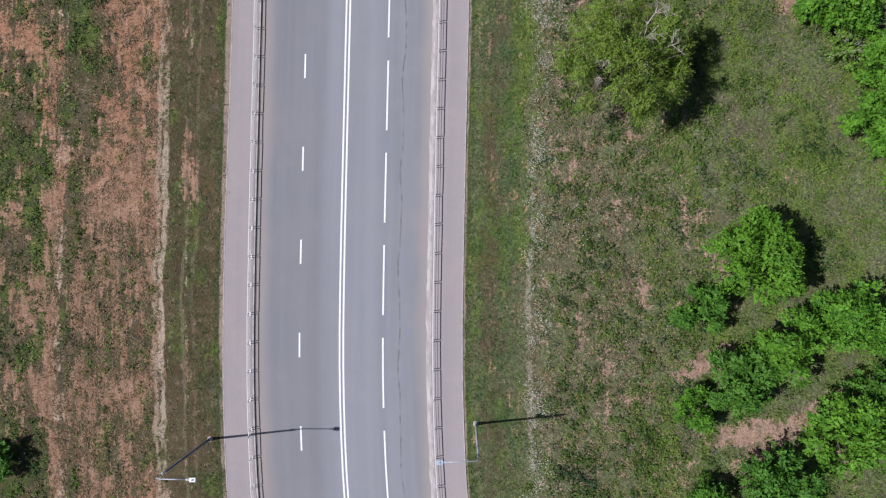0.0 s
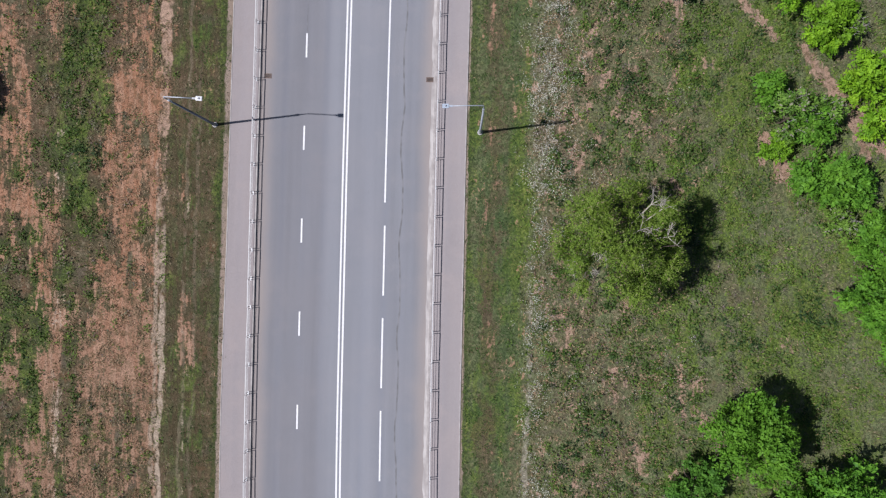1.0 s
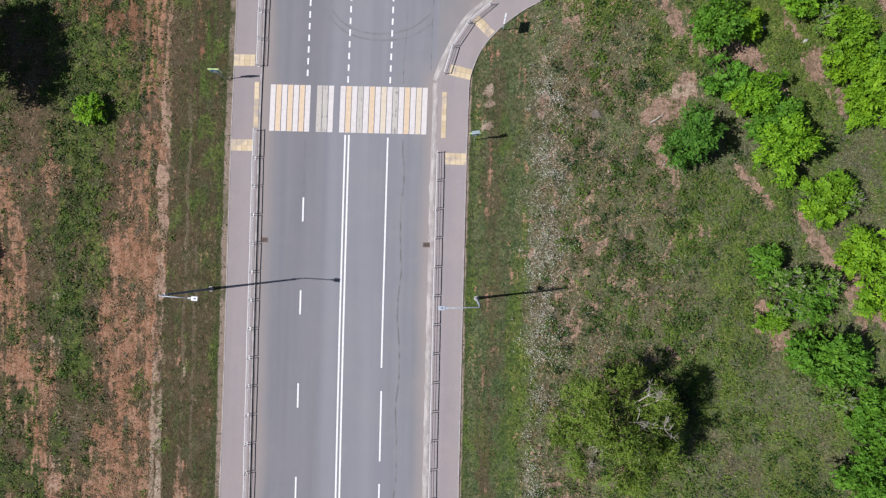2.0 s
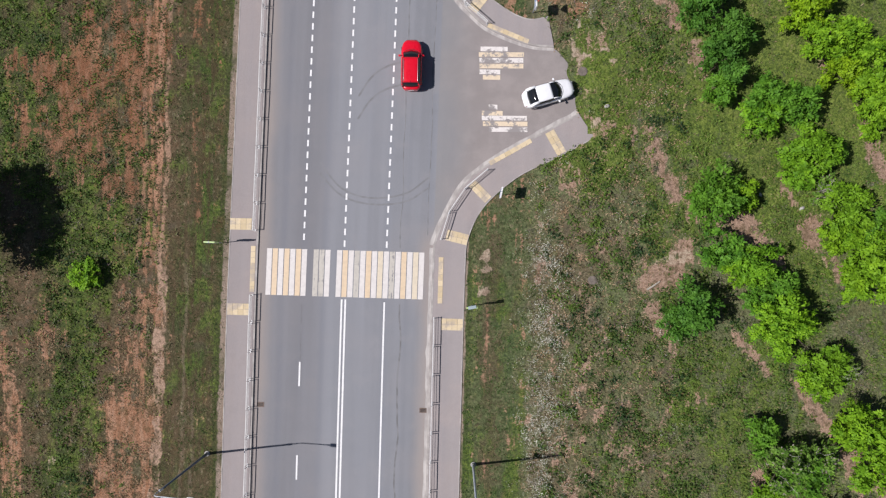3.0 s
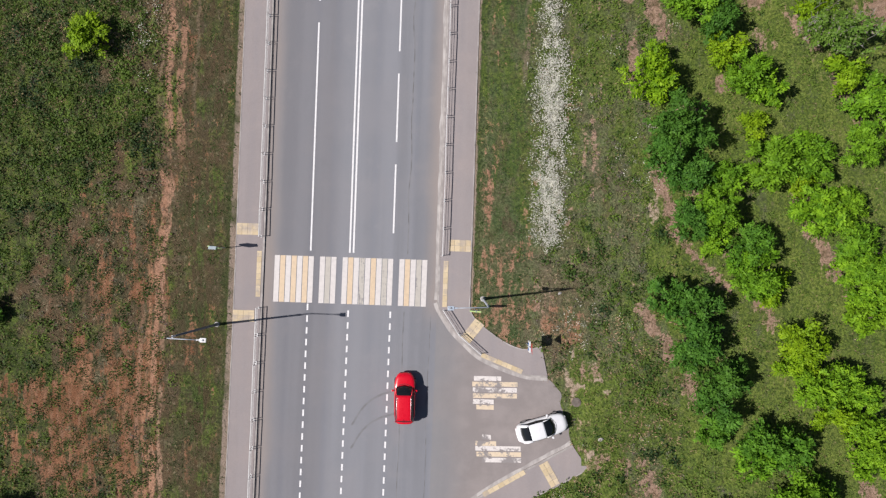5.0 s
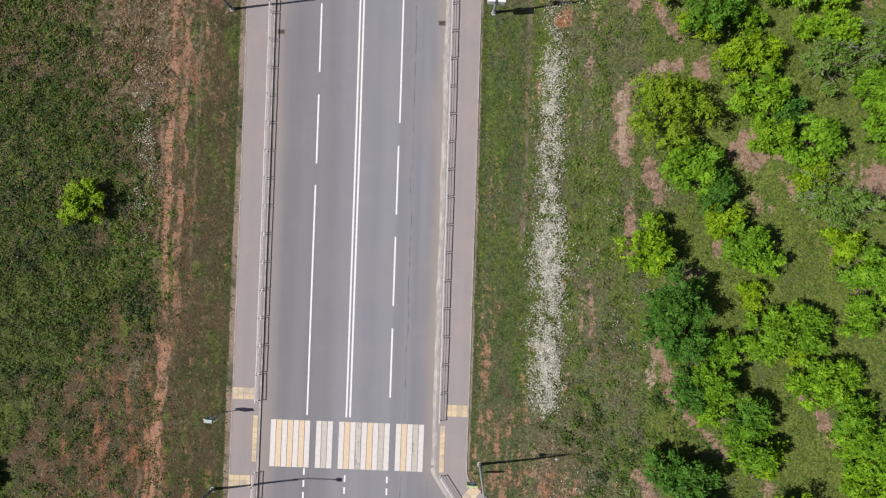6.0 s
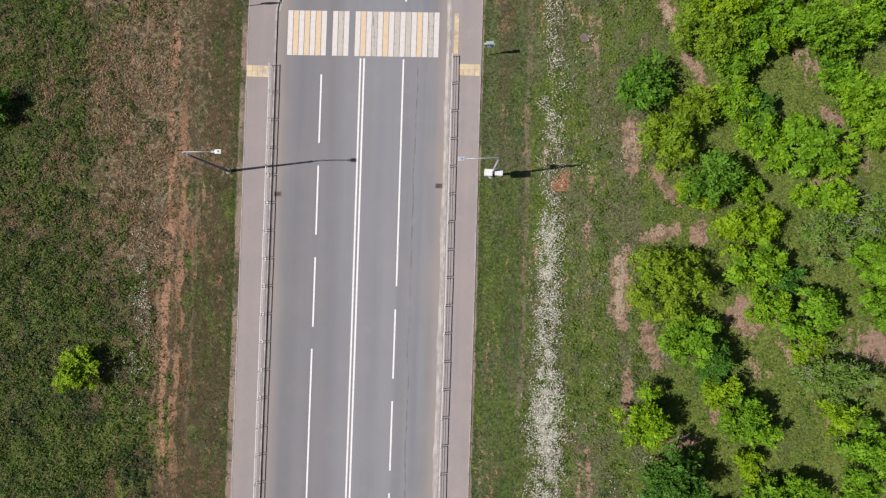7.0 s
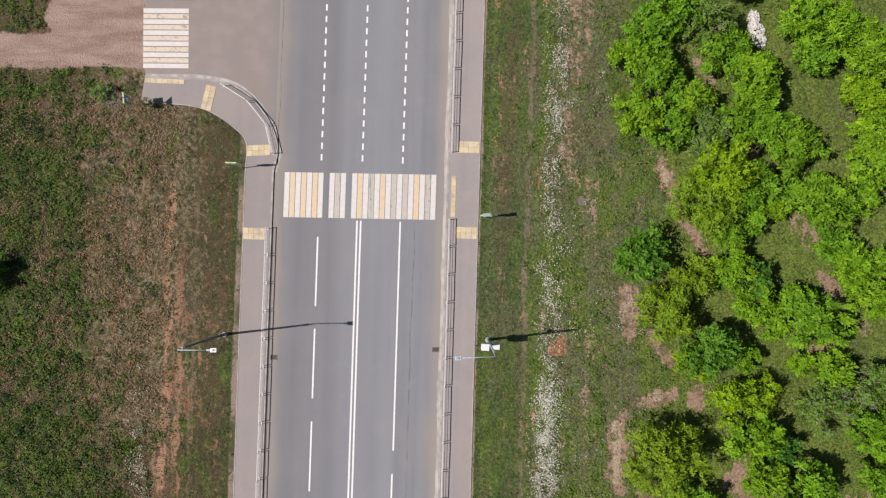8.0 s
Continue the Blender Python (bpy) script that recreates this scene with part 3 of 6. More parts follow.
def pale_sand(x, y):
    u = x - centre(y)
    wander = 0.6 * (waves(x * 0, y, 11, 77) - 0.5)
    return np.clip(0.20 * band(u + wander, -15.7, 0.4, 0.4) * (1 - soft(y, 12, 24)) + 0.55 * blob(x, y, 18.1, 75.2, 1.0, 1.5) + 0.5 * blob(x, y, 19.0, 42.5, 2.5, 0.8, 15) + 0.6 * blob(x, y, 15.7, 96.9, 0.7, 4.4) + 0.5 * blob(x, y, 16.9, 109.4, 0.7, 2.8) + 0.5 * blob(x, y, 20.5, 120.0, 0.6, 2.6, 22) + 0.5 * blob(x, y, 18.8, 101.6, 1.8, 0.6, 15) + 0.7 * blob(x, y, 10.7, 60.3, 0.55, 1.4, 20) + 0.6 * blob(x, y, 12.2, 54.0, 0.9, 0.6, 30) + 0.5 * blob(x, y, 12.4, 62.0, 0.9, 0.6) + sum(0.6 * blob(x, y, px, py, 0.6, 0.4, 25 * px) for px, py in ((10.9, 62.9), (11.7, 60.0), (13.3, 60.4), (12.1, 63.4), (11.0, 58.6), (13.9, 59.3))) + sum(0.9 * blob(x, y, 2.9 + 0.1 * (k % 2), py, 0.62, 0.42) for k, py in enumerate((42.7, 41.6, 39.7))) + 0.34 * band(u + wander, -13.6, 0.12, 0.2) * (1 - soft(y, 25, 40)) + 0.40 * band(u, -24.9, 0.3, 0.8) * soft(waves(x * 0, y, 8, 79), 0.25, 0.6) * (1 - soft(y, 22, 30)), 0, 1)


def lushness(x, y):
    """How green the meadow is, from dry to rich."""
    u = x - centre(y)
    left = 0.40 + 0.10 * soft(-u, 20.5, 23.5) + 0.40 * (waves(x, y, 4.2, 97) - 0.5)
    right = 0.54 - 0.06 * soft(u, 15.0, 17.0) + 0.46 * soft(u, 24.0, 28.5) * (0.22 + 0.78 * soft(y, 38, 52)) + 0.12 * soft(y, 68, 80)
    wander = waves(x, y, 3.2, 91)
    for mid, along, half, reach, much in GREEN_WASTE + GREEN_MEADOW:
        change = much * blob(u, y, mid, along, half * 1.25, reach * 1.25, 0.0, wander)
        left, right = left + change * (mid < 0), right + change * (mid > 0)
    value = np.where(u < 0, left, right) + 0.34 * (waves(x, y, 7, 3) - 0.5) + 0.30 * (waves(x, y, 17, 4) - 0.5) + 0.34 * (waves(x, y, 3.0, 6) - 0.5)
    ripple = waves(x, y, 2.0, 5)
    value = np.where(u < 0, np.minimum(value, 0.74), value)
    for f in FRESH:
        value = np.maximum(value, 0.80 * blob(x, y, *f, ripple))
    return np.clip(value, 0, 1)


def store(me, name, values):
    field = me.attributes.new(name, "FLOAT", "POINT")
    field.data.foreach_set("value", values.astype(np.float32).ravel())


store(me, "bare", bare_soil(X, Y))
store(me, "pale", np.clip(pale_sand(X, Y), 0, 1))
store(me, "lush", lushness(X, Y))
store(me, "verge", soft(np.abs(U), 10.8, 12.2) * (1 - soft(np.abs(U), 14.4, 16.0)) * np.where(U < 0, 1.0, 0.95 - 0.12 * soft(Y, 60, 80)))
store(me, "across", U)
store(me, "track", np.clip(earth_track(X, Y), 0, 1))
store(me, "red", np.where(U < 0, 0.66 + 0.22 * soft(Y, 2, 16) * (1 - 0.5 * soft(Y, 30, 40) * (1 - soft(Y, 46, 56))) + 0.15 * soft(Y, 46, 58) - 0.75 * soft(Y, 97, 107), 0.25 + 0.5 * (U < 16) + 0.75 * blob(X, Y, 10.5, 106.0, 1.6, 1.4) + 0.6 * blob(X, Y, 10.2, 65.0, 2.4, 3.2)))

n = Nodes("wild_meadow_soil")
p = n.place()
across, north = n.attr("across"), n.node("SeparateXYZ", Vector=p).outputs[1]
left_of_road = n.ramp(across, -8.0, -10.0)
big, mid, small, tiny = n.noise(p, 0.22, 4), n.noise(p, 1.1, 5, 0.65), n.noise(p, 4.5, 4, 0.7), n.noise(p, 22.0, 3, 0.7)
drawn = n.noise(n.scaled(p, (1.0, 0.16, 1.0)), 2.4, 4, 0.65)
broken = n.math("ADD", n.math("ADD", n.math("MULTIPLY", mid, 0.32), n.math("MULTIPLY", small, 0.30)), n.math("MULTIPLY", drawn, 0.38))
ragged = n.math("SUBTRACT", n.node("MapRange", Value=broken, From_Min=0.34, From_Max=0.66).outputs[0], 0.5)
lush, bare, pale, red = n.attr("lush"), n.attr("bare"), n.attr("pale"), n.attr("red")
green = n.mix(n.ramp(small, 0.32, 0.68), (0.056, 0.104, 0.013), (0.188, 0.272, 0.042))
dull = n.mix(n.ramp(small, 0.32, 0.68), (0.072, 0.098, 0.036), (0.218, 0.258, 0.116))
dull = n.mix(left_of_road, dull, n.mix(n.ramp(small, 0.32, 0.68), (0.054, 0.046, 0.020), (0.145, 0.118, 0.061)))
faded = n.mix(n.ramp(small, 0.32, 0.68), (0.098, 0.084, 0.046), (0.280, 0.246, 0.150))
greenness = n.math("ADD", lush, n.math("MULTIPLY", ragged, 0.75))
turf = n.mix(n.ramp(greenness, -0.05, 0.32), faded, dull)
turf = n.mix(n.ramp(greenness, 0.46, 0.84), turf, green)
turf = n.mix(n.ramp(greenness, 0.86, 1.15, 0.0, 0.85), turf, n.mix(n.ramp(small, 0.32, 0.68), (0.120, 0.180, 0.024), (0.270, 0.345, 0.062)))
brown = n.mix(n.ramp(mid, 0.35, 0.7), (0.110, 0.066, 0.038), (0.240, 0.150, 0.095))
dryish = n.math("MULTIPLY", n.ramp(n.math("ADD", big, n.math("MULTIPLY", mid, 0.4)), 0.60, 0.80), n.ramp(lush, 0.75, 0.35, 0.08, 0.6))
turf = n.mix(n.math("MULTIPLY", dryish, n.ramp(left_of_road, 0.0, 1.0, 0.45, 1.0)), turf, brown)
rusty = n.noise(n.scaled(p, (1.0, 0.7, 1.0)), 0.62, 5, 0.65)
straw = n.math("ADD", n.noise(n.scaled(p, (1.3, 1.0, 1.0)), 2.4, 5, 0.7), n.math("MULTIPLY", n.ramp(north, 94.0, 102.0, 0.0, 0.09), n.math("MULTIPLY", n.ramp(across, -28.0, -22.0), n.ramp(across, -12.0, -15.0))))
deep = n.noise(n.scaled(p, (0.9, 1.2, 1.0)), 3.4, 4, 0.65)
turf = n.mix(n.math("MULTIPLY", n.ramp(rusty, 0.55, 0.66), n.math("MULTIPLY", n.ramp(lush, 0.2, 0.9, 0.62, 0.12), n.ramp(left_of_road, 0.0, 1.0, 0.4, 1.0))), turf, (0.195, 0.095, 0.050))
turf = n.mix(n.math("MULTIPLY", n.ramp(straw, 0.56, 0.66), n.ramp(lush, 0.15, 0.95, 0.80, 0.25)), turf, (0.385, 0.310, 0.200))
lilac = n.noise(n.scaled(p, (0.8, 1.0, 1.0)), 0.5, 4, 0.6)
turf = n.mix(n.math("MULTIPLY", n.ramp(lilac, 0.56, 0.68, 0.0, 0.6), n.ramp(lush, 0.3, 0.8, 1.0, 0.2)), turf, (0.150, 0.120, 0.088))
turf = n.mix(n.ramp(n.math("MULTIPLY", n.ramp(across, -21.0, -24.0), n.math("MULTIPLY", n.ramp(n.noise(p, 0.7, 4, 0.6), 0.38, 0.58), n.ramp(lush, 0.38, 0.66))), 0.0, 1.0, 0.0, 0.62), turf, (0.034, 0.056, 0.018))
turf = n.mix(n.math("MULTIPLY", n.ramp(deep, 0.47, 0.35, 0.0, 0.55), n.ramp(lush, 0.6, 1.0, 1.0, 0.55)), turf, (0.028, 0.040, 0.014))
verge = n.attr("verge")
worn_turf = n.mix(n.ramp(drawn, 0.42, 0.60), (0.074, 0.055, 0.025), n.mix(n.ramp(small, 0.35, 0.65), (0.029, 0.058, 0.013), (0.076, 0.122, 0.032)))
mown = n.mix(n.ramp(small, 0.35, 0.65), (0.028, 0.066, 0.018), (0.074, 0.132, 0.038))
patchy = n.noise(n.scaled(p, (0.62, 0.34, 1.0)), 1.0, 5, 0.66)
mown = n.mix(n.ramp(patchy, 0.50, 0.62, 0.0, 0.85), mown, n.mix(n.ramp(small, 0.35, 0.65), (0.080, 0.050, 0.032), (0.155, 0.102, 0.068)))
mown = n.mix(n.ramp(patchy, 0.42, 0.30, 0.0, 0.5), mown, (0.105, 0.130, 0.036))
worn_turf = n.mix(left_of_road, mown, worn_turf)
worn_turf = n.mix(n.ramp(mid, 0.56, 0.70, 0.0, 0.45), worn_turf, (0.190, 0.115, 0.070))
worn_turf = n.mix(n.ramp(straw, 0.62, 0.70, 0.0, 0.6), worn_turf, (0.33, 0.26, 0.17))
turf = n.mix(n.math("MULTIPLY", verge, n.ramp(n.math("ADD", big, n.math("MULTIPLY", drawn, 0.5)), 0.50, 0.80, 0.95, 0.35)), turf, worn_turf)
fringe = n.ramp(n.math("ADD", n.math("ABSOLUTE", across), n.math("MULTIPLY", ragged, 1.0)), 11.5, 10.7, 0.0, 0.7)
turf = n.mix(fringe, turf, n.mix(n.ramp(small, 0.35, 0.65), (0.030, 0.056, 0.013), (0.070, 0.108, 0.024)))
sandy = n.math("MULTIPLY", n.ramp(n.math("ADD", n.math("ABSOLUTE", across), n.math("MULTIPLY", ragged, 0.30)), 10.72, 10.56), n.ramp(big, 0.36, 0.52, 0.15, 0.9))
turf = n.mix(sandy, turf, (0.43, 0.33, 0.265))
crumb = n.math("ADD", n.math("MULTIPLY", small, 0.6), n.math("MULTIPLY", tiny, 0.4))
soil_red = n.mix(n.ramp(crumb, 0.36, 0.50), (0.200, 0.094, 0.048), n.mix(n.ramp(crumb, 0.50, 0.66), (0.420, 0.190, 0.096), (0.560, 0.300, 0.175)))
soil_grey = n.mix(n.ramp(crumb, 0.36, 0.50), (0.190, 0.128, 0.092), n.mix(n.ramp(crumb, 0.50, 0.66), (0.450, 0.330, 0.258), (0.660, 0.520, 0.420)))
soil = n.mix(red, soil_grey, soil_red)
soil = n.mix(n.math("MULTIPLY", n.math("MULTIPLY", left_of_road, n.ramp(north, 32.0, 44.0, 0.0, 0.75)), n.ramp(big, 0.26, 0.56)), soil, (0.215, 0.088, 0.042))
soil = n.mix(n.math("MULTIPLY", n.math("MULTIPLY", left_of_road, n.ramp(north, 10.0, -2.0, 0.0, 0.6)), n.ramp(n.math("ADD", n.math("MULTIPLY", mid, 0.6), n.math("MULTIPLY", drawn, 0.4)), 0.40, 0.58)), soil, (0.205, 0.118, 0.062))
soil = n.mix(n.math("MULTIPLY", n.ramp(drawn, 0.42, 0.66, 0.0, 0.55), n.ramp(north, 30.0, 42.0, 1.0, 0.45)), soil, (0.60, 0.385, 0.265))
soil = n.mix(n.ramp(mid, 0.52, 0.38, 0.0, 0.6), soil, (0.115, 0.085, 0.036))
soil = n.mix(n.ramp(deep, 0.45, 0.34, 0.0, 0.4), soil, (0.085, 0.062, 0.030))
streak = n.math("SUBTRACT", n.noise(n.scaled(p, (1.0, 0.07, 1.0)), 1.15, 4, 0.6), 0.5)
reach = n.math("ADD", n.math("MULTIPLY", ragged, 1.15), n.math("MULTIPLY", n.math("MULTIPLY", streak, left_of_road), 1.5))
show = n.ramp(n.math("ADD", bare, reach), 0.36, 0.60)
colour = n.mix(show, turf, soil)
ruts = n.noise(n.scaled(p, (0.22, 1.0, 1.0)), 1.0, 5, 0.65)
earth = n.mix(n.ramp(ruts, 0.36, 0.64), (0.385, 0.262, 0.218), (0.550, 0.412, 0.355))
earth = n.mix(n.ramp(small, 0.60, 0.75, 0.0, 0.5), earth, (0.50, 0.42, 0.36))
colour = n.mix(n.ramp(n.math("ADD", n.attr("track"), n.math("MULTIPLY", ragged, 0.35)), 0.35, 0.75, 0.0, 0.92), colour, earth)
colour = n.mix(n.ramp(n.math("ADD", pale, n.math("MULTIPLY", ragged, 0.8)), 0.35, 0.6), colour, n.mix(n.ramp(crumb, 0.4, 0.6), (0.42, 0.31, 0.22), (0.64, 0.51, 0.39)))
# wheel ruts along the verge: distance from the middle line, half width, from, to, strength, colour
drift = n.math("MULTIPLY", n.math("SUBTRACT", n.noise(n.scaled(p, (0.0, 0.11, 0.0)), 1.0, 3), 0.5), 1.3)
wander_wide = n.noise(n.scaled(p, (0.5, 0.45, 1.0)), 1.0, 4, 0.65)
jitter = n.math("MULTIPLY", n.math("SUBTRACT", n.noise(n.scaled(p, (0.4, 0.6, 1.0)), 1.0, 3, 0.6), 0.5), 0.55)
gaps = n.noise(n.scaled(p, (0.6, 0.3, 1.0)), 1.2, 4, 0.65)
RUTS_NORTH = [
    (-16.45, 0.25, 66, 122, 1.0, (0.6, 0.345, 0.225)), (-15.35, 0.2, 80, 113, 0.95, (0.51, 0.29, 0.185)), (-16.75, 0.13, 44, 82, 1.0, (0.62, 0.34, 0.215)), (-17.15, 0.07, 84, 102, 0.7, (0.48, 0.32, 0.22)),
    (-14.1, 0.05, 84, 120, 0.4, (0.4, 0.3, 0.2)), (-17.35, 0.09, 30, 72, 0.9, (0.6, 0.315, 0.185)), (-18.0, 0.08, 36, 66, 0.7, (0.54, 0.3, 0.19)), (-16.05, 0.08, 38, 66, 0.85, (0.6, 0.37, 0.25)),
]
RUTS_SOUTH = [
    (-15.65, 0.13, -60, 18, 0.95, (0.66, 0.52, 0.39)), (-15.95, 0.26, 16, 42, 1.0, (0.64, 0.43, 0.31)), (-16.2, 0.09, -60, 20, 0.8, (0.6, 0.46, 0.34)), (-13.75, 0.05, -60, 42, 0.5, (0.32, 0.25, 0.17)),
    (-12.85, 0.05, -20, 30, 0.45, (0.3, 0.235, 0.16)), (16.15, 0.12, -40, 12, 0.75, (0.44, 0.4, 0.3)), (12.7, 0.6, -40, 44, 0.4, (0.15, 0.085, 0.058)), (12.7, 0.5, 110, 145, 0.4, (0.17, 0.1, 0.066)),
    (14.7, 0.1, 86, 140, 0.7, (0.34, 0.27, 0.19)),
]
for mid_u, half_u, y0, y1, much, tint in RUTS_NORTH + RUTS_SOUTH:
    half = n.ramp(wander_wide, 0.32, 0.68, half_u * 0.35, half_u * 2.1)
    inside_rut = n.ramp(n.math("ABSOLUTE", n.math("SUBTRACT", n.math("ADD", n.math("ADD", across, drift), jitter), mid_u)), n.math("ADD", half, 0.16), half)
    inside_rut = n.math("MULTIPLY", inside_rut, n.math("MULTIPLY", n.ramp(north, y0 - 4, y0 + 4), n.ramp(north, y1 + 4, y1 - 4)))
    inside_rut = n.math("MULTIPLY", inside_rut, n.ramp(gaps, 0.38, 0.52))
    colour = n.mix(n.math("MULTIPLY", inside_rut, much), colour, n.mix(n.ramp(crumb, 0.38, 0.62), tuple(0.66 * c for c in tint), tint))
colour = n.mix(n.ramp(tiny, 0.25, 0.75), n.mix(0.22, colour, (0.03, 0.025, 0.012)), n.mix(0.06, colour, (0.6, 0.55, 0.45)))
me.materials.append(n.done(colour, 0.95, n.math("ADD", small, n.math("MULTIPLY", tiny, 0.5)), 1.0, 0.14, Specular_IOR_Level=0.1))
tagged(new("ground", me), "wild meadow ground with red soil and dry grass", "ground", kind="structure")

# ---- carriageway and side roads ----
slab("road", side_line(-KERB, ROAD_FROM, ROAD_TO), side_line(KERB, ROAD_FROM, ROAD_TO), 0.0, 0.3, asphalt, "grey four-lane asphalt road with worn wheel tracks", "road")


def street(name, outline, label, material):
    """A flat paved patch, cut in small faces."""
    bm = bmesh.new()
    face = bm.faces.new([bm.verts.new((q.x, q.y, 0.0)) for q in outline])
    bmesh.ops.triangulate(bm, faces=[face])
    made = bmesh.ops.extrude_face_region(bm, geom=bm.faces[:])
    bmesh.ops.translate(bm, vec=(0, 0, -0.3), verts=[v for v in made["geom"] if isinstance(v, bmesh.types.BMVert)])
    ob = part(name, bm, material)
    mark_road(ob.data)
    return tagged(ob, label, "road", kind="structure")


street("side_road", side_line(KERB, 67.2, 43.6)[0:] + R_LOW_KERB[1:] + R_STREET_END[::-1][1:] + R_UP_KERB[::-1][1:-1], "dusty asphalt mouth of a side road", side_asphalt)
street("side_road", side_line(-KERB, 121.4, 146)[0:] + L_UP_KERB[::-1][1:] + [Vector((-25.75, 133, 0))] + L_LOW_KERB[::-1][:-1], "dusty asphalt mouth of a dirt road", sandy_asphalt)

# ---- footways, kerbs and edging ----
TOP = 0.10


def shifted(line, d):
    """The line moved sideways to its left by d."""
    out = []
    for k, q in enumerate(line):
        way = (line[min(k + 1, len(line) - 1)] - line[max(k - 1, 0)]).normalized()
        out.append(q + Vector((-way.y, way.x, 0)) * d)
    return out


def footway(kerb_line, edge_line, count, inner, sunk=0.0):
    """Kerb, asphalt footway and thin edging between two lines; inner: the side on which the footway lies."""
    a, b = even(kerb_line, count), even(edge_line, count)
    k1, k2 = shifted(a, 0.0), shifted(a, 0.16 * inner)
    e1, e2 = shifted(b, -0.09 * inner), b
    slab("kerb", k1, k2, TOP + 0.012 - sunk, 0.4, kerb_concrete, "pale concrete kerb along the road", "kerb")
    slab("pavement", k2, e1, TOP - sunk, 0.3, footway_asphalt, "pinkish grey asphalt footway", "pavement")
    slab("edging", e1, e2, TOP + 0.02 - sunk, 0.3, kerb_concrete, "thin concrete edging of the footway", "edging")


for u, e, inner, y0, y1 in ((KERB, 10.45, -1, ROAD_FROM, 43.6), (KERB, 10.45, -1, 67.2, ROAD_TO), (-KERB, -10.15, 1, ROAD_FROM, 121.4), (-KERB, -10.15, 1, 146, ROAD_TO)):
    ye0 = y0 if y0 not in (67.2,) else 68.2
    ye1 = {43.6: 41.6, 121.4: 121.6}.get(y1, y1)
    outer = [at(e - (0.17 * (1 - float(soft(q.y, 0, 20))) if e < 0 else 0.0), q.y) for q in side_line(e, ye0, ye1)]
    footway(side_line(u, y0, y1), outer, int((y1 - y0) / 1.5), inner)
# the corners run a little way under the straight footways
footway([at(KERB, 43.2)] + R_LOW_KERB, [at(10.45, 41.2)] + R_LOW_EDGE, 50, -1, 0.004)
footway(R_UP_KERB[::-1] + [at(KERB, 67.6)], R_UP_EDGE[::-1] + [at(10.45, 68.6)], 40, -1, 0.004)
footway([at(-KERB, 121.0)] + L_LOW_KERB, [at(-10.15, 121.2)] + L_LOW_EDGE, 50, 1, 0.004)
footway(L_UP_KERB, L_UP_EDGE, 50, 1)

n = Nodes("kerb_dust")
p = n.place()
kerb_dust = n.done(n.mix(n.ramp(n.noise(n.scaled(p, (1.0, 0.35, 1.0)), 1.6, 5, 0.65), 0.36, 0.64), (0.370, 0.340, 0.328), (0.540, 0.510, 0.490)), 0.95, n.noise(p, 30), 0.3, 0.005)


def gutter(line, inner, wide):
    """A ragged strip of pale dust at the foot of a kerb."""
    q = np.array([(v.x, v.y) for v in line])
    near = shifted(line, -0.01 * inner)
    spread = wide * (0.62 + 0.5 * waves(q[:, 0], q[:, 1], 2.4, 71) * waves(q[:, 0], q[:, 1], 9, 72))
    far = [a - (b - a) * float(k / 0.1) for a, b, k in zip(line, shifted(line, 0.1 * inner), spread)]
    slab("gutter", near, far, 0.004, 0.02, kerb_dust, "pale dust drifted along the kerb", "gutter")


gutter(even(R_LOW_KERB, 60), -1, 0.42)
gutter(even(R_UP_KERB[::-1], 50), -1, 0.42)
gutter(even(L_LOW_KERB, 60), 1, 0.34)
for y0, y1 in ((ROAD_FROM, 43.4), (67.4, ROAD_TO)):
    gutter(side_line(KERB, y0, y1, 0.6), -1, 0.36)

# ---- road markings ----
FILM = 0.008


def paint_strip(name, u, width, y0, y1, material, parent, label=""):
    a, b = side_line(u - width / 2, y0, y1, 3.0), side_line(u + width / 2, y0, y1, 3.0)
    ob = new(name, mesh_from(name, *ribbon(a, b, FILM, FILM + 0.01), material))
    ob.parent = parent
    return tagged(ob, label)


def marking(label):
    return tagged(new("lane_marking"), label, "road marking", kind="structure")


# double middle line, broken at the junctions and crossings
for y0, y1 in ((ROAD_FROM, 38.95), (71.5, 117.1), (150, ROAD_TO)):
    m = marking("white double middle line on asphalt")
    for u in (-0.16, 0.16):
        paint_strip("line", u, 0.15, y0, y1, white_paint, m)
# dashed lane lines: offset, first dash, pitch, dash length, last
for u, y0, pitch, dash, y1, label in (
    (-3.64, -57.11, 8.05, 2.1, 34, "short white dashes between two lanes"),
    (3.58, -52.99, 7.97, 6.03, 17, "long white dashes between two lanes"),
    (3.58, 73.2, 7.95, 6.0, 96, "long white dashes between two lanes"),
    (-3.56, 93.6, 8.03, 6.05, 116, "long white dashes between two lanes"),
):
    m = marking(label)
    for y in np.arange(y0, y1 - dash + 0.5, pitch):
        paint_strip("dash", u, 0.14, y, y + dash, white_paint, m)
for u, y0, y1 in ((3.55, 18.8, 38.7), (-3.58, 71.7, 91.7), (3.62, 97.1, 117.0)):
    m = marking("solid white lane line before a crossing")
    paint_strip("line", u, 0.14, y0, y1, white_paint, m)
for u, y0, y1 in ((-3.66, 44.1, 67.2), (-0.1, 43.5, 66.6), (3.57, 43.4, 66.1), (-3.47, 122.4, 150), (0.13, 122.3, 150), (3.67, 122.1, 150)):
    m = marking("short white dashes through the junction")
    y = y0
    while y < y1:
        paint_strip("dash", u, 0.15, y, y + 0.56, white_paint, m)
        y += 1.02


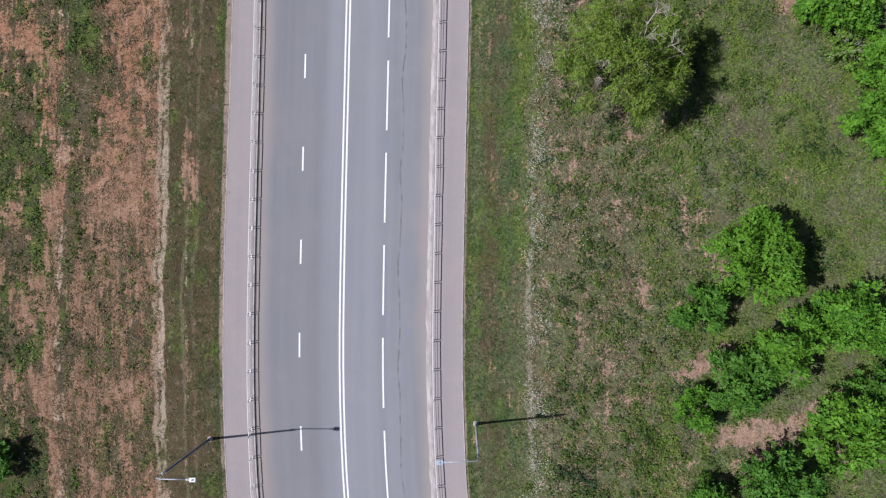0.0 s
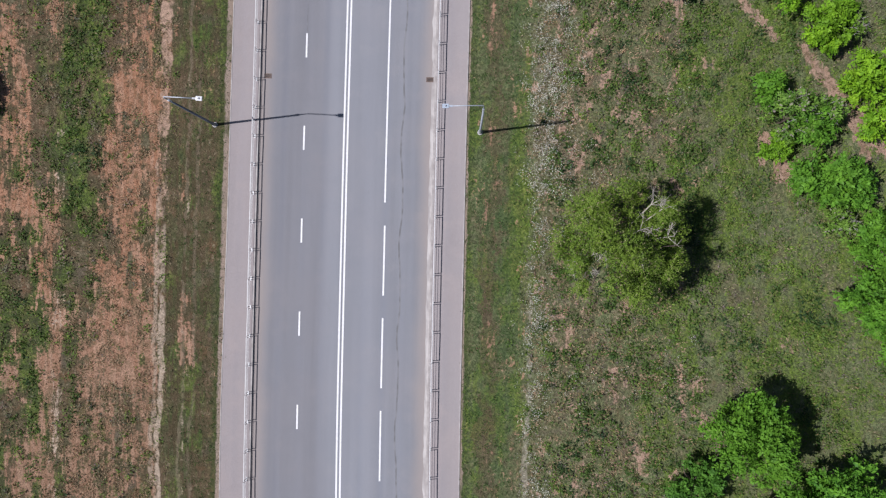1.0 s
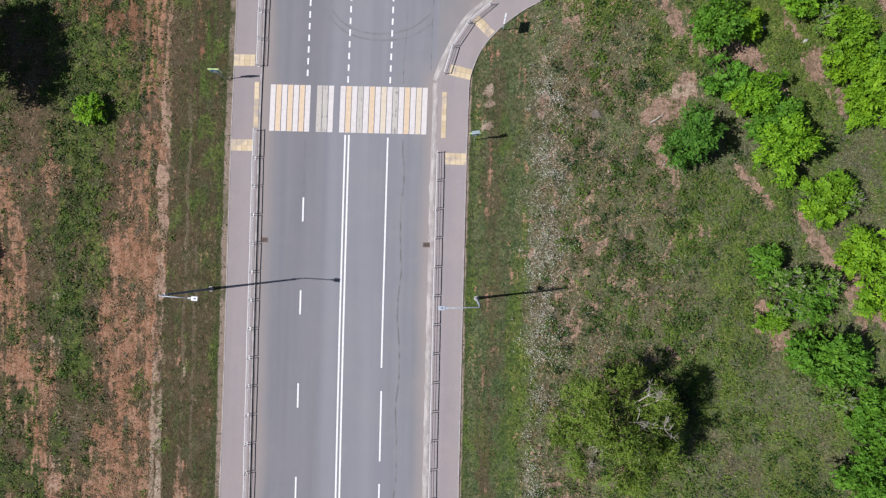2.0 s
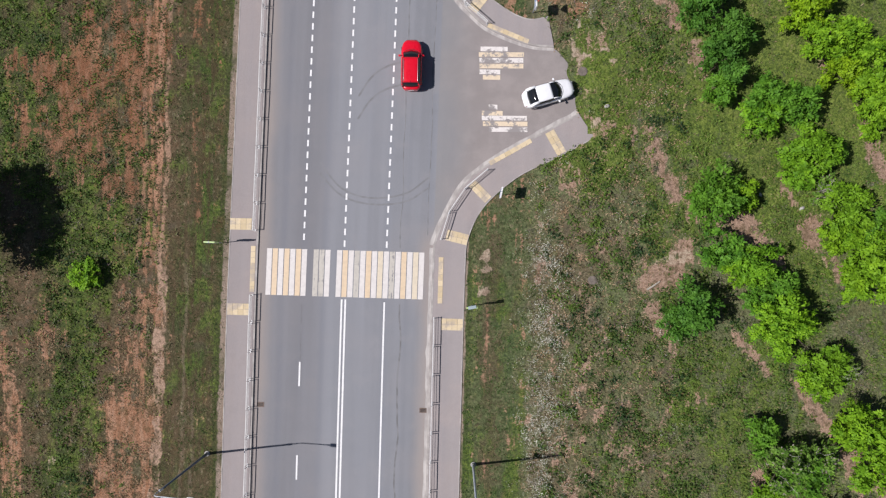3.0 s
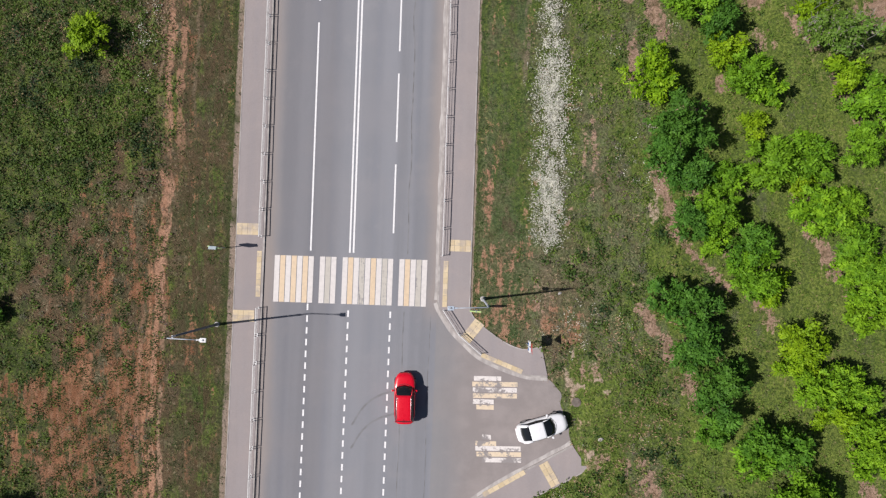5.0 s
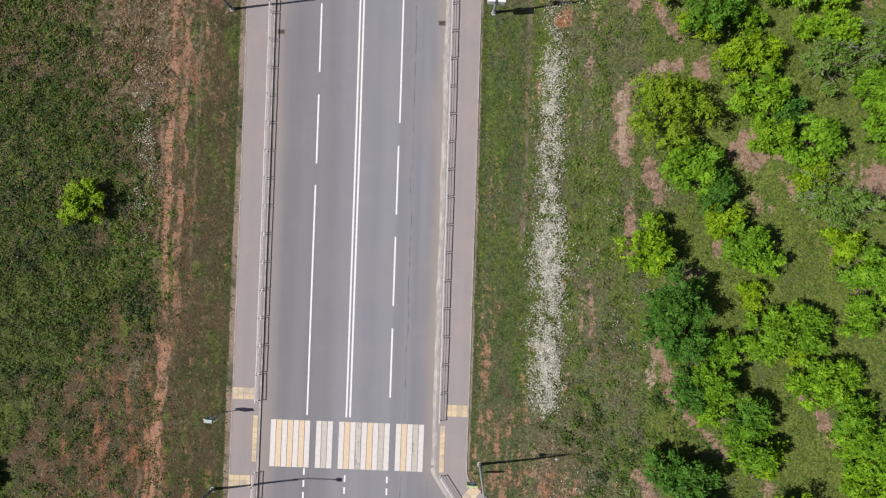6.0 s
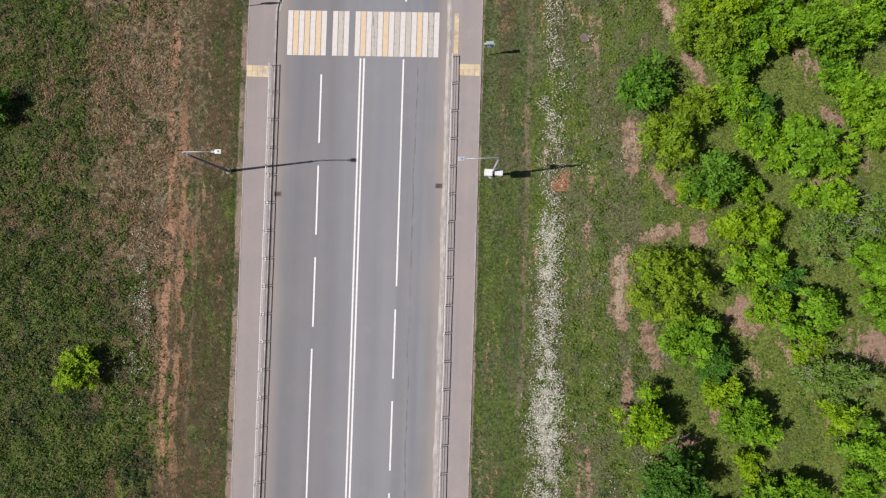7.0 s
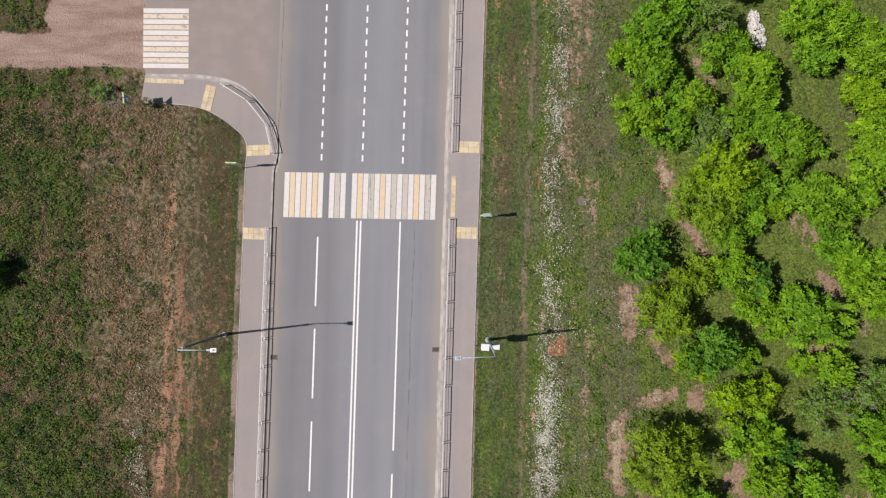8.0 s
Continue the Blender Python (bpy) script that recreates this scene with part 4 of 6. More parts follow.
def crossing(y0, y1, u0, count, missing, faded, slant, pitch=0.495):
    c = tagged(new("crosswalk"), "zebra crossing in white and yellow worn paint", "crosswalk", kind="structure")
    for k in range(count):
        if k in missing:
            continue
        u = u0 + (k + 0.5) * pitch
        tone = faded_paint if k in faded else (zebra_white, yellow_paint if k < 8 or k in (13, 17, 23) else cream_paint)[k % 2]
        paint_strip("stripe", u, 0.44, y0 + slant * u, y1 + slant * u, tone, c)


crossing(39.15, 43.2, -6.87, 27, (7, 11), (8, 9, 15, 21), -0.03, 0.51)
crossing(67.05, 71.1, -6.72, 27, (7, 11, 21), (9, 15, 19, 25), -0.035)
crossing(117.3, 121.25, -6.68, 27, (7, 11), (9, 15, 19, 21, 25), -0.022)


def side_crossing(ys, half, label, tones):
    """Bars across a side road."""
    c = tagged(new("crosswalk"), label, "crosswalk", kind="structure")
    for k, (y, x_start, x_end) in enumerate(ys):
        a = [Vector((x_start, y - half, 0)), Vector((x_end, y - half - 0.05, 0))]
        b = [Vector((x_start, y + half, 0)), Vector((x_end, y + half - 0.05, 0))]
        ob = new("stripe", mesh_from("stripe", *ribbon(b, a, FILM, FILM + 0.01), tones[k % 2]))
        ob.parent = c


side_crossing([(60.65, 2.5, 4.85), (60.16, 2.35, 6.25), (59.66, 2.4, 6.2), (59.16, 2.4, 6.2), (58.66, 2.4, 4.2), (58.18, 2.7, 4.2),
                         (55.62, 3.2, 3.95), (55.08, 2.6, 4.4), (54.64, 2.6, 6.5), (54.14, 2.7, 6.54), (53.64, 3.2, 6.54)], 0.2, "almost worn away zebra crossing on the side road", (flaked_white, flaked_yellow))
side_crossing([(135.75 - 0.49 * k, -25.64, -21.62) for k in range(11)], 0.2, "worn white and yellow zebra crossing on the dusty side road", (zebra_white, chipped_yellow))


def crack(name, u, y0, y1, width, label, wander=0.10):
    ys = np.arange(y0, y1 + 0.01, 0.5)
    off = wander * (waves(ys * 0, ys, 7, int(abs(u) * 10)) - 0.5) + 0.05 * (waves(ys * 0, ys, 1.3, 3) - 0.5)
    a = [at(u + o - width / 2, y) for o, y in zip(off, ys)]
    b = [at(u + o + width / 2, y) for o, y in zip(off, ys)]
    ob = new(name, mesh_from(name, *ribbon(a, b, 0.004, 0.01), seam_material))
    return tagged(ob, label, "seam", kind="structure")


crack("seam", 4.95, -40, 38.9, 0.14, "dark bitumen seam along a lane", 0.25)
crack("seam", 4.75, 43.4, 66.6, 0.09, "dark bitumen seam along a lane", 0.25)
crack("seam", 4.85, 71.4, 116.9, 0.09, "dark bitumen seam along a lane", 0.25)
crack("seam", 7.05, 44.5, 66.2, 0.07, "dark joint where the side road meets", 0.15)
crack("seam", -3.60, 33.7, 38.8, 0.05, "thin dark seam between two lanes", 0.05)
crack("seam", -7.3, 122, 146, 0.07, "dark joint where the dirt road meets", 0.15)


def skid(points, width, label):
    line = spline(points, 0.3)
    ob = new("tyre_mark", mesh_from("tyre_mark", *ribbon(shifted(line, width / 2), shifted(line, -width / 2), 0.005, 0.01), skid_material))
    return tagged(ob, label, "tyre mark", kind="structure")


def on_road(list_uy):
    return [tuple(at(u, y)[:2]) for u, y in list_uy]


for grow in (0.0, 0.9):
    skid(on_road([(-2.6, 50.0 + grow), (-0.6, 48.0 + grow * 0.7), (2.0, 47.2 + grow * 0.6), (5.0, 47.4 + grow * 0.8), (7.0, 48.6 + grow)]), 0.16, "faint curved tyre mark on the asphalt")
for grow in (0.0, 2.0):
    skid(on_road([(0.6, 54.6 + grow), (1.6, 56.2 + grow), (3.0, 57.2 + grow), (5.6, 57.9 + grow)]), 0.18, "faint curved tyre mark on the asphalt")


# ---- yellow tactile paving ----
tile_mesh = {}


def tile(size_x, size_y):
    key = (round(size_x, 3), round(size_y, 3))
    if key not in tile_mesh:
        bm = box((size_x - 0.02, size_y - 0.02, 0.03), (0, 0, 0))
        me = bpy.data.meshes.new("tile")
        bm.to_mesh(me)
        bm.free()
        me.materials.append(yellow_tile)
        tile_mesh[key] = me
    return tile_mesh[key]


def tactile(x, y, long, wide, turn, nx, ny):
    pad = tagged(new("tactile_paving"), "weathered yellow tactile tiles in the footway", "tactile paving", "yellow warning pads", kind="structure")
    pad.matrix_basis = pose(x, y, TOP + 0.006, 0, 0, turn)
    sx, sy = long / nx, wide / ny
    for i in range(nx):
        for j in range(ny):
            ob = new("tile", tile(sx, sy))
            ob.parent = pad
            ob.location = ((i + 0.5) * sx - long / 2, (j + 0.5) * sy - wide / 2, 0)


for u, y in ((-9.2, 45.5), (-9.15, 38.1), (-9.2, 66.05), (-9.15, 73.6), (9.45, 36.8), (9.4, 72.1), (9.4, 123.5), (9.4, 116.0), (-9.15, 116.0)):
    q = at(u, y)
    tactile(q.x, q.y, 1.9, 1.02, -1.5 if y < 50 else -2.0, 4, 2)
for u, y, long in ((-8.0, 41.6, 4.0), (8.35, 40.6, 4.0), (-8.02, 69.7, 4.0), (8.25, 68.8, 4.0), (8.2, 119.2, 3.6)):
    q = at(u, y)
    tactile(q.x, q.y, long, 0.42, 88.4 if y < 50 else 87.9, 8, 1)
for x, y, long, wide, turn, nx, ny in (
    (2.40, 64.75, 2.0, 0.98, 51, 4, 2), (4.90, 61.95, 3.8, 0.42, -23, 8, 1), (5.05, 51.65, 4.1, 0.42, 29, 8, 1), (8.95, 52.45, 2.2, 0.85, -61, 4, 2),
    (2.45, 48.25, 2.0, 0.80, -46, 4, 2), (0.45, 44.30, 1.9, 0.95, -14, 4, 2), (-19.8, 127.95, 2.2, 0.92, 77, 4, 2), (-15.4, 123.3, 2.1, 0.95, 2, 4, 2), (-23.7, 129.45, 3.5, 0.42, -3, 7, 1),
):
    tactile(x, y, long, wide, turn, nx, ny)


# ---- railings ----
def railing_panel(length):
    """One panel of the pedestrian railing: two posts and three bars."""
    ob = empty("railing_panel", Matrix(), "low white steel pedestrian railing panel on the kerb", "railing", "railings along the road")
    for x in (0.06, length - 0.06):
        bm = add(tube([(x, 0, 0), (x, 0, 0.74)], [0.03, 0.03], 8), box((0.14, 0.14, 0.02), (x, 0, 0.012)))
        part("post", bm, galvanised, ob)
    for z, r in ((0.74, 0.026), (0.44, 0.016), (0.20, 0.015)):
        part("rail", tube([(0.0, 0, z), (length, 0, z)], [r, r], 8), white_rail, ob)
    part("top_plate", box((length, 0.060, 0.016), (length / 2, 0, 0.78), 0.003), white_rail, ob)
    return ob


PANEL = 2.42
first_panel = railing_panel(PANEL)
used_first = False


def railing(line, gap=0.06, wobble=0.0, seed=1):
    """Panels end to end along a line."""
    global used_first
    r = random.Random(seed)
    d = np.r_[0, np.cumsum([(b - a).length for a, b in zip(line, line[1:])])]
    xs, ys = [q.x for q in line], [q.y for q in line]
    count = max(1, int(round((d[-1] + gap) / (PANEL + gap))))
    step = (d[-1] + gap) / count
    for k in range(count):
        s0, s1 = k * step, k * step + step - gap
        a = Vector((float(np.interp(s0, d, xs)), float(np.interp(s0, d, ys)), TOP + 0.005))
        b = Vector((float(np.interp(s1, d, xs)), float(np.interp(s1, d, ys)), TOP + 0.005))
        turn = math.degrees(math.atan2(b.y - a.y, b.x - a.x)) + r.uniform(-wobble, wobble)
        m = pose(a.x, a.y, a.z, r.uniform(-wobble, wobble) * 0.6, 0, turn) @ Matrix.Diagonal(((b - a).length / PANEL, 1, 1, 1))
        if not used_first:
            first_panel.matrix_basis = m
            used_first = True
        else:
            ob = copy_thing(first_panel, Matrix())
            ob.matrix_basis = m


for k, (u, y0, y1) in enumerate(((-7.92, -42, 39.4), (-7.92, 44.9, 66.8), (-7.92, 72.9, 116.5), (7.92, -42, 37.4), (7.92, 71.2, 117.2), (7.92, 123.0, 160), (-7.92, 147, 162))):
    railing(side_line(u, y0, y1), wobble=0.7, seed=k)
railing(spline([(-0.96, 44.1), (-0.26, 46.4), (1.2, 48.55), (3.1, 50.15)]), wobble=0.3, seed=11)
railing(spline([(-0.14, 66.55), (1.33, 64.3), (3.1, 62.75)]), wobble=0.3, seed=12)
railing(spline([(-18.5, 129.0), (-16.77, 128.0), (-15.24, 126.5), (-14.28, 124.71), (-14.02, 122.95)]), wobble=0.3, seed=13)


# ---- street lamps ----
def street_lamp(metal, arm_metal, shell, words):
    """A tall pole with a rising bracket and a flat lamp head over the road (local +x)."""
    ob = empty("street_lamp", Matrix(), "tall grey steel street lamp with a single bracket over the road", "street lamp", "street lamps along the road")
    part("pole", tube([(0, 0, -0.2), (0, 0, 0.9), (0, 0, 1.0), (0, 0, 8.55)], [0.13, 0.125, 0.105, 0.07], 12), metal, ob, smooth=True)
    part("base_plate", add(tube([(0, 0, 0.0), (0, 0, 0.06)], [0.24, 0.22], 12), tube([(0, 0, 0.06), (0, 0, 0.4)], [0.16, 0.15], 12)), concrete, ob, "concrete foot of the pole")
    part("collar", tube([(0, 0, 8.35), (0, 0, 8.75)], [0.09, 0.09], 10), arm_metal, ob)
    part("bracket", tube([(0, 0, 8.6), (0, 0, 9.45), (0.05, 0, 9.65), (0.2, 0, 9.76), (1.2, 0, 9.82), (2.45, 0, 9.85)], [0.048, 0.045, 0.043, 0.042, 0.040, 0.036], 8), arm_metal, ob, smooth=True)
    head = part("lamp_head", add(box((0.46, 0.32, 0.10), (2.72, 0, 9.87), 0.03), box((0.30, 0.12, 0.09), (2.36, 0, 9.83), 0.02)), shell, ob, words)
    part("lens", box((0.40, 0.30, 0.03), (2.74, 0, 9.805), 0.008), lens_grey, head)
    part("sensor", add(tube([(2.72, 0, 9.92), (2.72, 0, 9.99)], [0.07, 0.06], 10), box((0.10, 0.10, 0.02), (2.72, 0, 9.93))), lens_grey, head)
    return ob


lamp = street_lamp(pole_grey, pole_light, lamp_white, "white flat lamp head")
lamp_r = street_lamp(pole_light, pole_light, lamp_blue, "pale blue-grey lamp head")
for k, (u, y) in enumerate(((-11.55, -15.9), (-11.45, 25.6), (-11.50, 65.3), (-11.42, 107.2), (-11.5, 149))):
    q = at(u, y, 0.1)
    m = pose(q.x, q.y, 0.08, 0, 0, (0, -4, -2.5, 0, 0)[k])
    if k:
        copy_thing(lamp, m)
    else:
        lamp.matrix_basis = m
for k, (u, y) in enumerate(((11.46, -14.4), (11.60, 24.8), (11.54, 67.5), (11.55, 106.7), (11.5, 148))):
    q = at(u, y, 0.1)
    m = pose(q.x, q.y, 0.08, 0, 0, 180 + (2, 1, 1, 2, 0)[k])
    if k:
        copy_thing(lamp_r, m)
    else:
        lamp_r.matrix_basis = m

# the two white control boxes strapped to one pole
q = at(11.55, 106.7)
for name, dx, dy, z, size, tone, label in (
    ("control_box", -0.42, -0.18, 3.3, (0.62, 0.50, 0.62), box_white, "white control box strapped to a lamp pole"),
    ("control_box", 0.46, -0.14, 3.0, (0.60, 0.48, 0.70), box_blue, "light blue control box strapped to a lamp pole"),
):
    ob = empty(name, pose(q.x + dx, q.y + dy, z, 0, 0, -4), label, "control box")
    part("case", box(size, (0, 0, 0), 0.02), tone, ob)
    part("lid", box((size[0] + 0.04, size[1] + 0.04, 0.03), (0, 0, size[2] / 2 + 0.017), 0.008), box_white, ob)
    part("door", box((size[0] - 0.08, 0.02, size[2] - 0.08), (0, -size[1] / 2 - 0.012, 0), 0.004), box_white, ob)
    part("strap", box((0.30, 0.06, 0.06), (-math.copysign(size[0] / 2 + 0.02, dx), 0.14, 0.1)), pole_light, ob)


# ---- road signs ----
def triangle_plate(side, depth, y):
    """A give-way plate, point down, in the xz plane."""
    bm = bmesh.new()
    h = side * 0.866
    for yy in (y, y - depth):
        bm.faces.new([bm.verts.new((px, yy, pz)) for px, pz in ((-side / 2, h / 2), (side / 2, h / 2), (0, -h / 2))])
    bm.verts.ensure_lookup_table()
    for a, b in ((0, 1), (1, 2), (2, 0)):
        bm.faces.new((bm.verts[a], bm.verts[b], bm.verts[b + 3], bm.verts[a + 3]))
    return bm


def road_sign(x, y, turn, both_faces, with_triangle, label, height=2.15, top_panel=False, rim=None):
    """A square crossing sign on a post; its face looks along local -y."""
    ob = empty("road_sign", pose(x, y, 0.05, 0, 0, turn), label, "road sign")
    tall = height + (1.75 if with_triangle else 0.85)
    part("post", tube([(0, 0.05, 0), (0, 0.05, tall)], [0.035, 0.035], 8), pole_light, ob)
    mid = height + 0.42
    part("plate", box((0.92, 0.12, 0.92), (0, 0.05, mid), 0.006), rim or sign_lime, ob, "white box frame" if rim else "fluorescent lime box frame")
    for side in ((-1, 1) if both_faces else (-1,)):
        yy = 0.05 + side * 0.062
        face = part("face", box((0.66, 0.006, 0.66), (0, yy + side * 0.004, mid)), sign_blue, ob, "blue square face")
        part("symbol", triangle_plate(-0.52, 0.004, yy + side * 0.010), sign_white, face, "white triangle")
        face.children[0].location = (0, 0, mid)
    for x in (-0.3, 0.3):
        part("clamp", box((0.05, 0.14, 0.05), (x * 0.15, 0.05, mid + math.copysign(0.47, x)), 0.008), pole_light, ob)
    if top_panel:
        part("top_panel", box((0.66, 0.26, 0.035), (0.02, 0.10, mid + 0.56), 0.008, pose(0, 0, 0, 14, 4, 8)), sign_top, ob, "pale flat panel on top of the sign")
    if with_triangle:
        t = part("give_way_plate", triangle_plate(0.90, 0.02, 0.0), sign_red, ob, "red bordered give-way triangle")
        t.location = (0, 0, mid + 1.0)
        part("inner", triangle_plate(0.62, 0.006, -0.021), sign_white, t)
    return ob


road_sign(1.66, 38.4, 2, True, False, "square crossing sign with lime border beside the footway", 2.05, True)
road_sign(2.55, 66.6, -4, True, False, "square crossing sign with lime border beside the footway")
road_sign(7.07, 63.7, 90, True, True, "crossing sign and give-way triangle at the side road", 1.75, rim=sign_white)
road_sign(4.15, 47.9, 78, True, False, "square crossing sign facing the side road", 1.85, rim=sign_white)
road_sign(-19.95, 43.9, 178, True, False, "square crossing sign with lime border on the verge")
road_sign(-19.1, 72.0, 168, True, False, "slightly turned square crossing sign on the verge", 2.05, True)
road_sign(-16.8, 121.8, 178, True, False, "square crossing sign with lime border on the verge")
road_sign(4.4, 117.25, -3, True, False, "square crossing sign with lime border beside the footway", 2.05, True)
road_sign(-25.95, 127.3, 95, True, True, "crossing sign and give-way triangle by a dirt road", 1.75)


# ---- drains and covers ----
def drain(u, y):
    q = at(u, y)
    ob = empty("storm_drain", pose(q.x, q.y, 0.0, 0, 0, -2), "rusty iron storm drain grate beside the kerb", "storm drain", "storm drains")
    bm = box((0.62, 0.07, 0.03), (0, 0.18, 0.005))
    for other in (box((0.62, 0.07, 0.03), (0, -0.18, 0.005)), box((0.07, 0.29, 0.03), (0.275, 0, 0.005)), box((0.07, 0.29, 0.03), (-0.275, 0, 0.005))):
        add(bm, other)
    part("rim", bm, iron, ob)
    # a flat black plate paints the shade of the hole below the bars
    part("pit", box((0.48, 0.29, 0.01), (0, 0, 0.004)), car_black, ob)
    for k in range(7):
        part("bar", box((0.03, 0.29, 0.02), (-0.21 + 0.07 * k, 0, 0.012)), iron, ob)


for u, y in ((7.15, 29.4), (-6.95, 29.85), (7.05, 105.85), (-7.05, 105.2)):
    drain(u, y)


def round_cover(x, y, r, material, label):
    z = float(ground_z(np.array(x), np.array(y)))
    ob = empty("manhole", pose(x, y, z - 0.02), label, "manhole")
    part("ring", tube([(0, 0, 0), (0, 0, 0.12), (0, 0, 0.125)], [r, r, r * 0.9], 28), material, ob)
    part("cover", tube([(0, 0, 0.11), (0, 0, 0.15), (0, 0, 0.16)], [r * 0.82, r * 0.82, r * 0.76], 28), material, ob)
    part("lug", box((0.10, 0.05, 0.03), (r * 0.4, 0, 0.165), 0.006), iron, ob)


round_cover(12.92, 118.76, 0.42, dusty_concrete, "round concrete manhole cover in the grass")
round_cover(12.04, 40.6, 0.38, dusty_concrete, "round concrete manhole cover in the meadow")
round_cover(11.3, 58.6, 0.40, dusty_concrete, "round dusty manhole cover beside the side road")


# ---- cars ----
def loft(stations, smooth=True):
    """A closed hull from cross-sections: x, half outline (y, z) from the sill to the top middle."""
    bm = bmesh.new()
    rings = []
    for x, half in stations:
        full = half + [(-y, z) for y, z in half[::-1] if y > 1e-4]
        rings.append([bm.verts.new((x, y, z)) for y, z in full])
    for a, b in zip(rings, rings[1:]):
        for k in range(len(a)):
            j = (k + 1) % len(a)
            bm.faces.new((a[k], a[j], b[j], b[k]))
    bm.faces.new(rings[0])
    bm.faces.new(rings[-1][::-1])
    return bm


def car(m, label, paint, length, width, belt, roof, hood, tail, glass_x, tops, rails):
    """A car, nose to local +x. hood, tail: heights of bonnet and boot; glass_x: feet of windscreen and rear window, tops: their heads."""
    ob = empty("car", m, label, "car")
    h, w = length / 2, width / 2
    front_foot, rear_foot = glass_x
    front_top, rear_top = tops
    stations = []
    for f in np.linspace(-1, 1, 25):
        x = h * math.sin(f * math.pi / 2)
        end = max(0.0, (abs(x) / h - 0.55) / 0.45)
        ww = w * (1 - 0.15 * end - 0.42 * end ** 4) if x > 0 else w * (1 - 0.07 * end - 0.36 * end ** 5)
        if x > front_foot:
            s = (x - front_foot) / (h - front_foot)
            top = belt + (hood - belt) * s ** 0.9 - 0.22 * max(0, (s - 0.72) / 0.28) ** 2
        elif x < rear_foot:
            s = (rear_foot - x) / (h + rear_foot)
            top = belt + (tail - belt) * s ** 0.8 - 0.10 * max(0, (s - 0.8) / 0.2) ** 2
        else:
            top = belt
        low = 0.24 + 0.12 * end ** 2
        half = [(0.0, low), (ww * 0.86, low), (ww * 0.97, low + 0.12), (ww, low + 0.30), (ww * 0.985, top * 0.72 + 0.05), (ww * 0.95, top - 0.075), (ww * 0.87, top - 0.018), (ww * 0.62, top + 0.012), (ww * 0.3, top + 0.03), (0.0, top + 0.036)]
        stations.append((x, half))
    body = part("body", loft(stations), paint, ob, smooth=True)
    # glasshouse, with a painted roof and pillars over it
    wb, wt = w * 0.91, w * (0.76 if rails else 0.84)
    cabin, skin = [], []
    for s in np.linspace(0, 1, 21):
        if s < 0.25:
            k = s / 0.25
            x, z = rear_foot + (rear_top - rear_foot) * k, belt + (roof - belt) * math.sin(k * math.pi / 2) ** 0.9
        elif s > 0.70:
            k = (1 - s) / 0.30
            x, z = front_foot + (front_top - front_foot) * k, belt + (roof - belt) * math.sin(k * math.pi / 2) ** 0.9
        else:
            k = (s - 0.25) / 0.45
            x, z = rear_top + (front_top - rear_top) * k, roof + 0.025 * math.sin(k * math.pi)
        k = (z - belt) / (roof - belt)
        ww = wb + (wt - wb) * k
        taper = 1 - 0.17 * max(0, 2 * s - 1) ** 1.6 - 0.10 * max(0, 1 - 2 * s) ** 2
        cabin.append((x, [(0.0, belt - 0.05), (wb * taper, belt - 0.05), (wb * taper, belt + 0.01), (ww * taper + 0.02, z - 0.05 * k), (ww * taper * 0.90, z - 0.012 * k), (ww * 0.5, z + 0.012), (0.0, z + 0.018)]))
        if 0.24 < s < 0.71:
            skin.append((x, [(0.0, z - 0.03), (ww * taper * 0.97, z - 0.045), (ww * taper * 0.99, z - 0.02), (ww * taper * 0.88, z + 0.008), (ww * 0.5, z + 0.03), (0.0, z + 0.036)]))
    glass = loft(cabin)
    for v in glass.verts:
        side = (v.co.y / wb) ** 2
        if v.co.x > front_top:
            v.co.x += (0.16 - 0.34 * side) * (v.co.x - front_top) / (front_foot - front_top)
        elif v.co.x < rear_top:
            v.co.x += (0.16 * side - 0.05) * (rear_top - v.co.x) / (rear_top - rear_foot)
    part("glasshouse", glass, car_glass, ob, "dark tinted windows", smooth=True)
    part("roof", loft(skin), paint, ob, smooth=True)
    split = 0.5 * (front_top + rear_top) + 0.05
    for sy in (1, -1):
        part("front_pillar", tube([(front_foot - 0.10, sy * wb * 0.86, belt), (0.5 * (front_foot + front_top) - 0.04, sy * (wb + wt) * 0.445, belt + 0.72 * (roof - belt)), (front_top, sy * wt * 0.95, roof - 0.01)], [0.045, 0.04, 0.045], 8), paint, ob, smooth=True)
        part("rear_pillar", tube([(rear_foot + 0.04, sy * wb * 0.90, belt), (0.5 * (rear_foot + rear_top), sy * (wb + wt) * 0.455, belt + 0.70 * (roof - belt)), (rear_top + 0.04, sy * wt * 0.92, roof - 0.01)], [0.08, 0.07, 0.07] if rails else [0.15, 0.13, 0.10], 8), paint, ob, smooth=True)
        part("door_pillar", tube([(split, sy * wb * 1.0, belt), (split - 0.02, sy * (wt * 0.99 + 0.02), roof - 0.05)], [0.03, 0.03], 6), car_black, ob)
        mirror = part("mirror", box((0.16, 0.20, 0.13), (front_foot - 0.32, sy * (w + 0.10), belt + 0.04), 0.035), paint, ob)
        part("mirror_arm", box((0.06, 0.14, 0.05), (front_foot - 0.30, sy * (w - 0.02), belt + 0.0), 0.012), car_black, mirror)
        part("headlight", box((0.34, 0.26, 0.11), (h - 0.36, sy * (w - 0.35), hood - 0.19), 0.04, Matrix.Rotation(-sy * 0.45, 4, "Z")), lamp_clear, ob, "clear headlamp")
        part("tail_light", box((0.16, 0.26, 0.20), (-h + 0.19, sy * (w - 0.34), tail - 0.16), 0.04, Matrix.Rotation(sy * 0.3, 4, "Z")), lamp_red, ob, "red tail lamp")
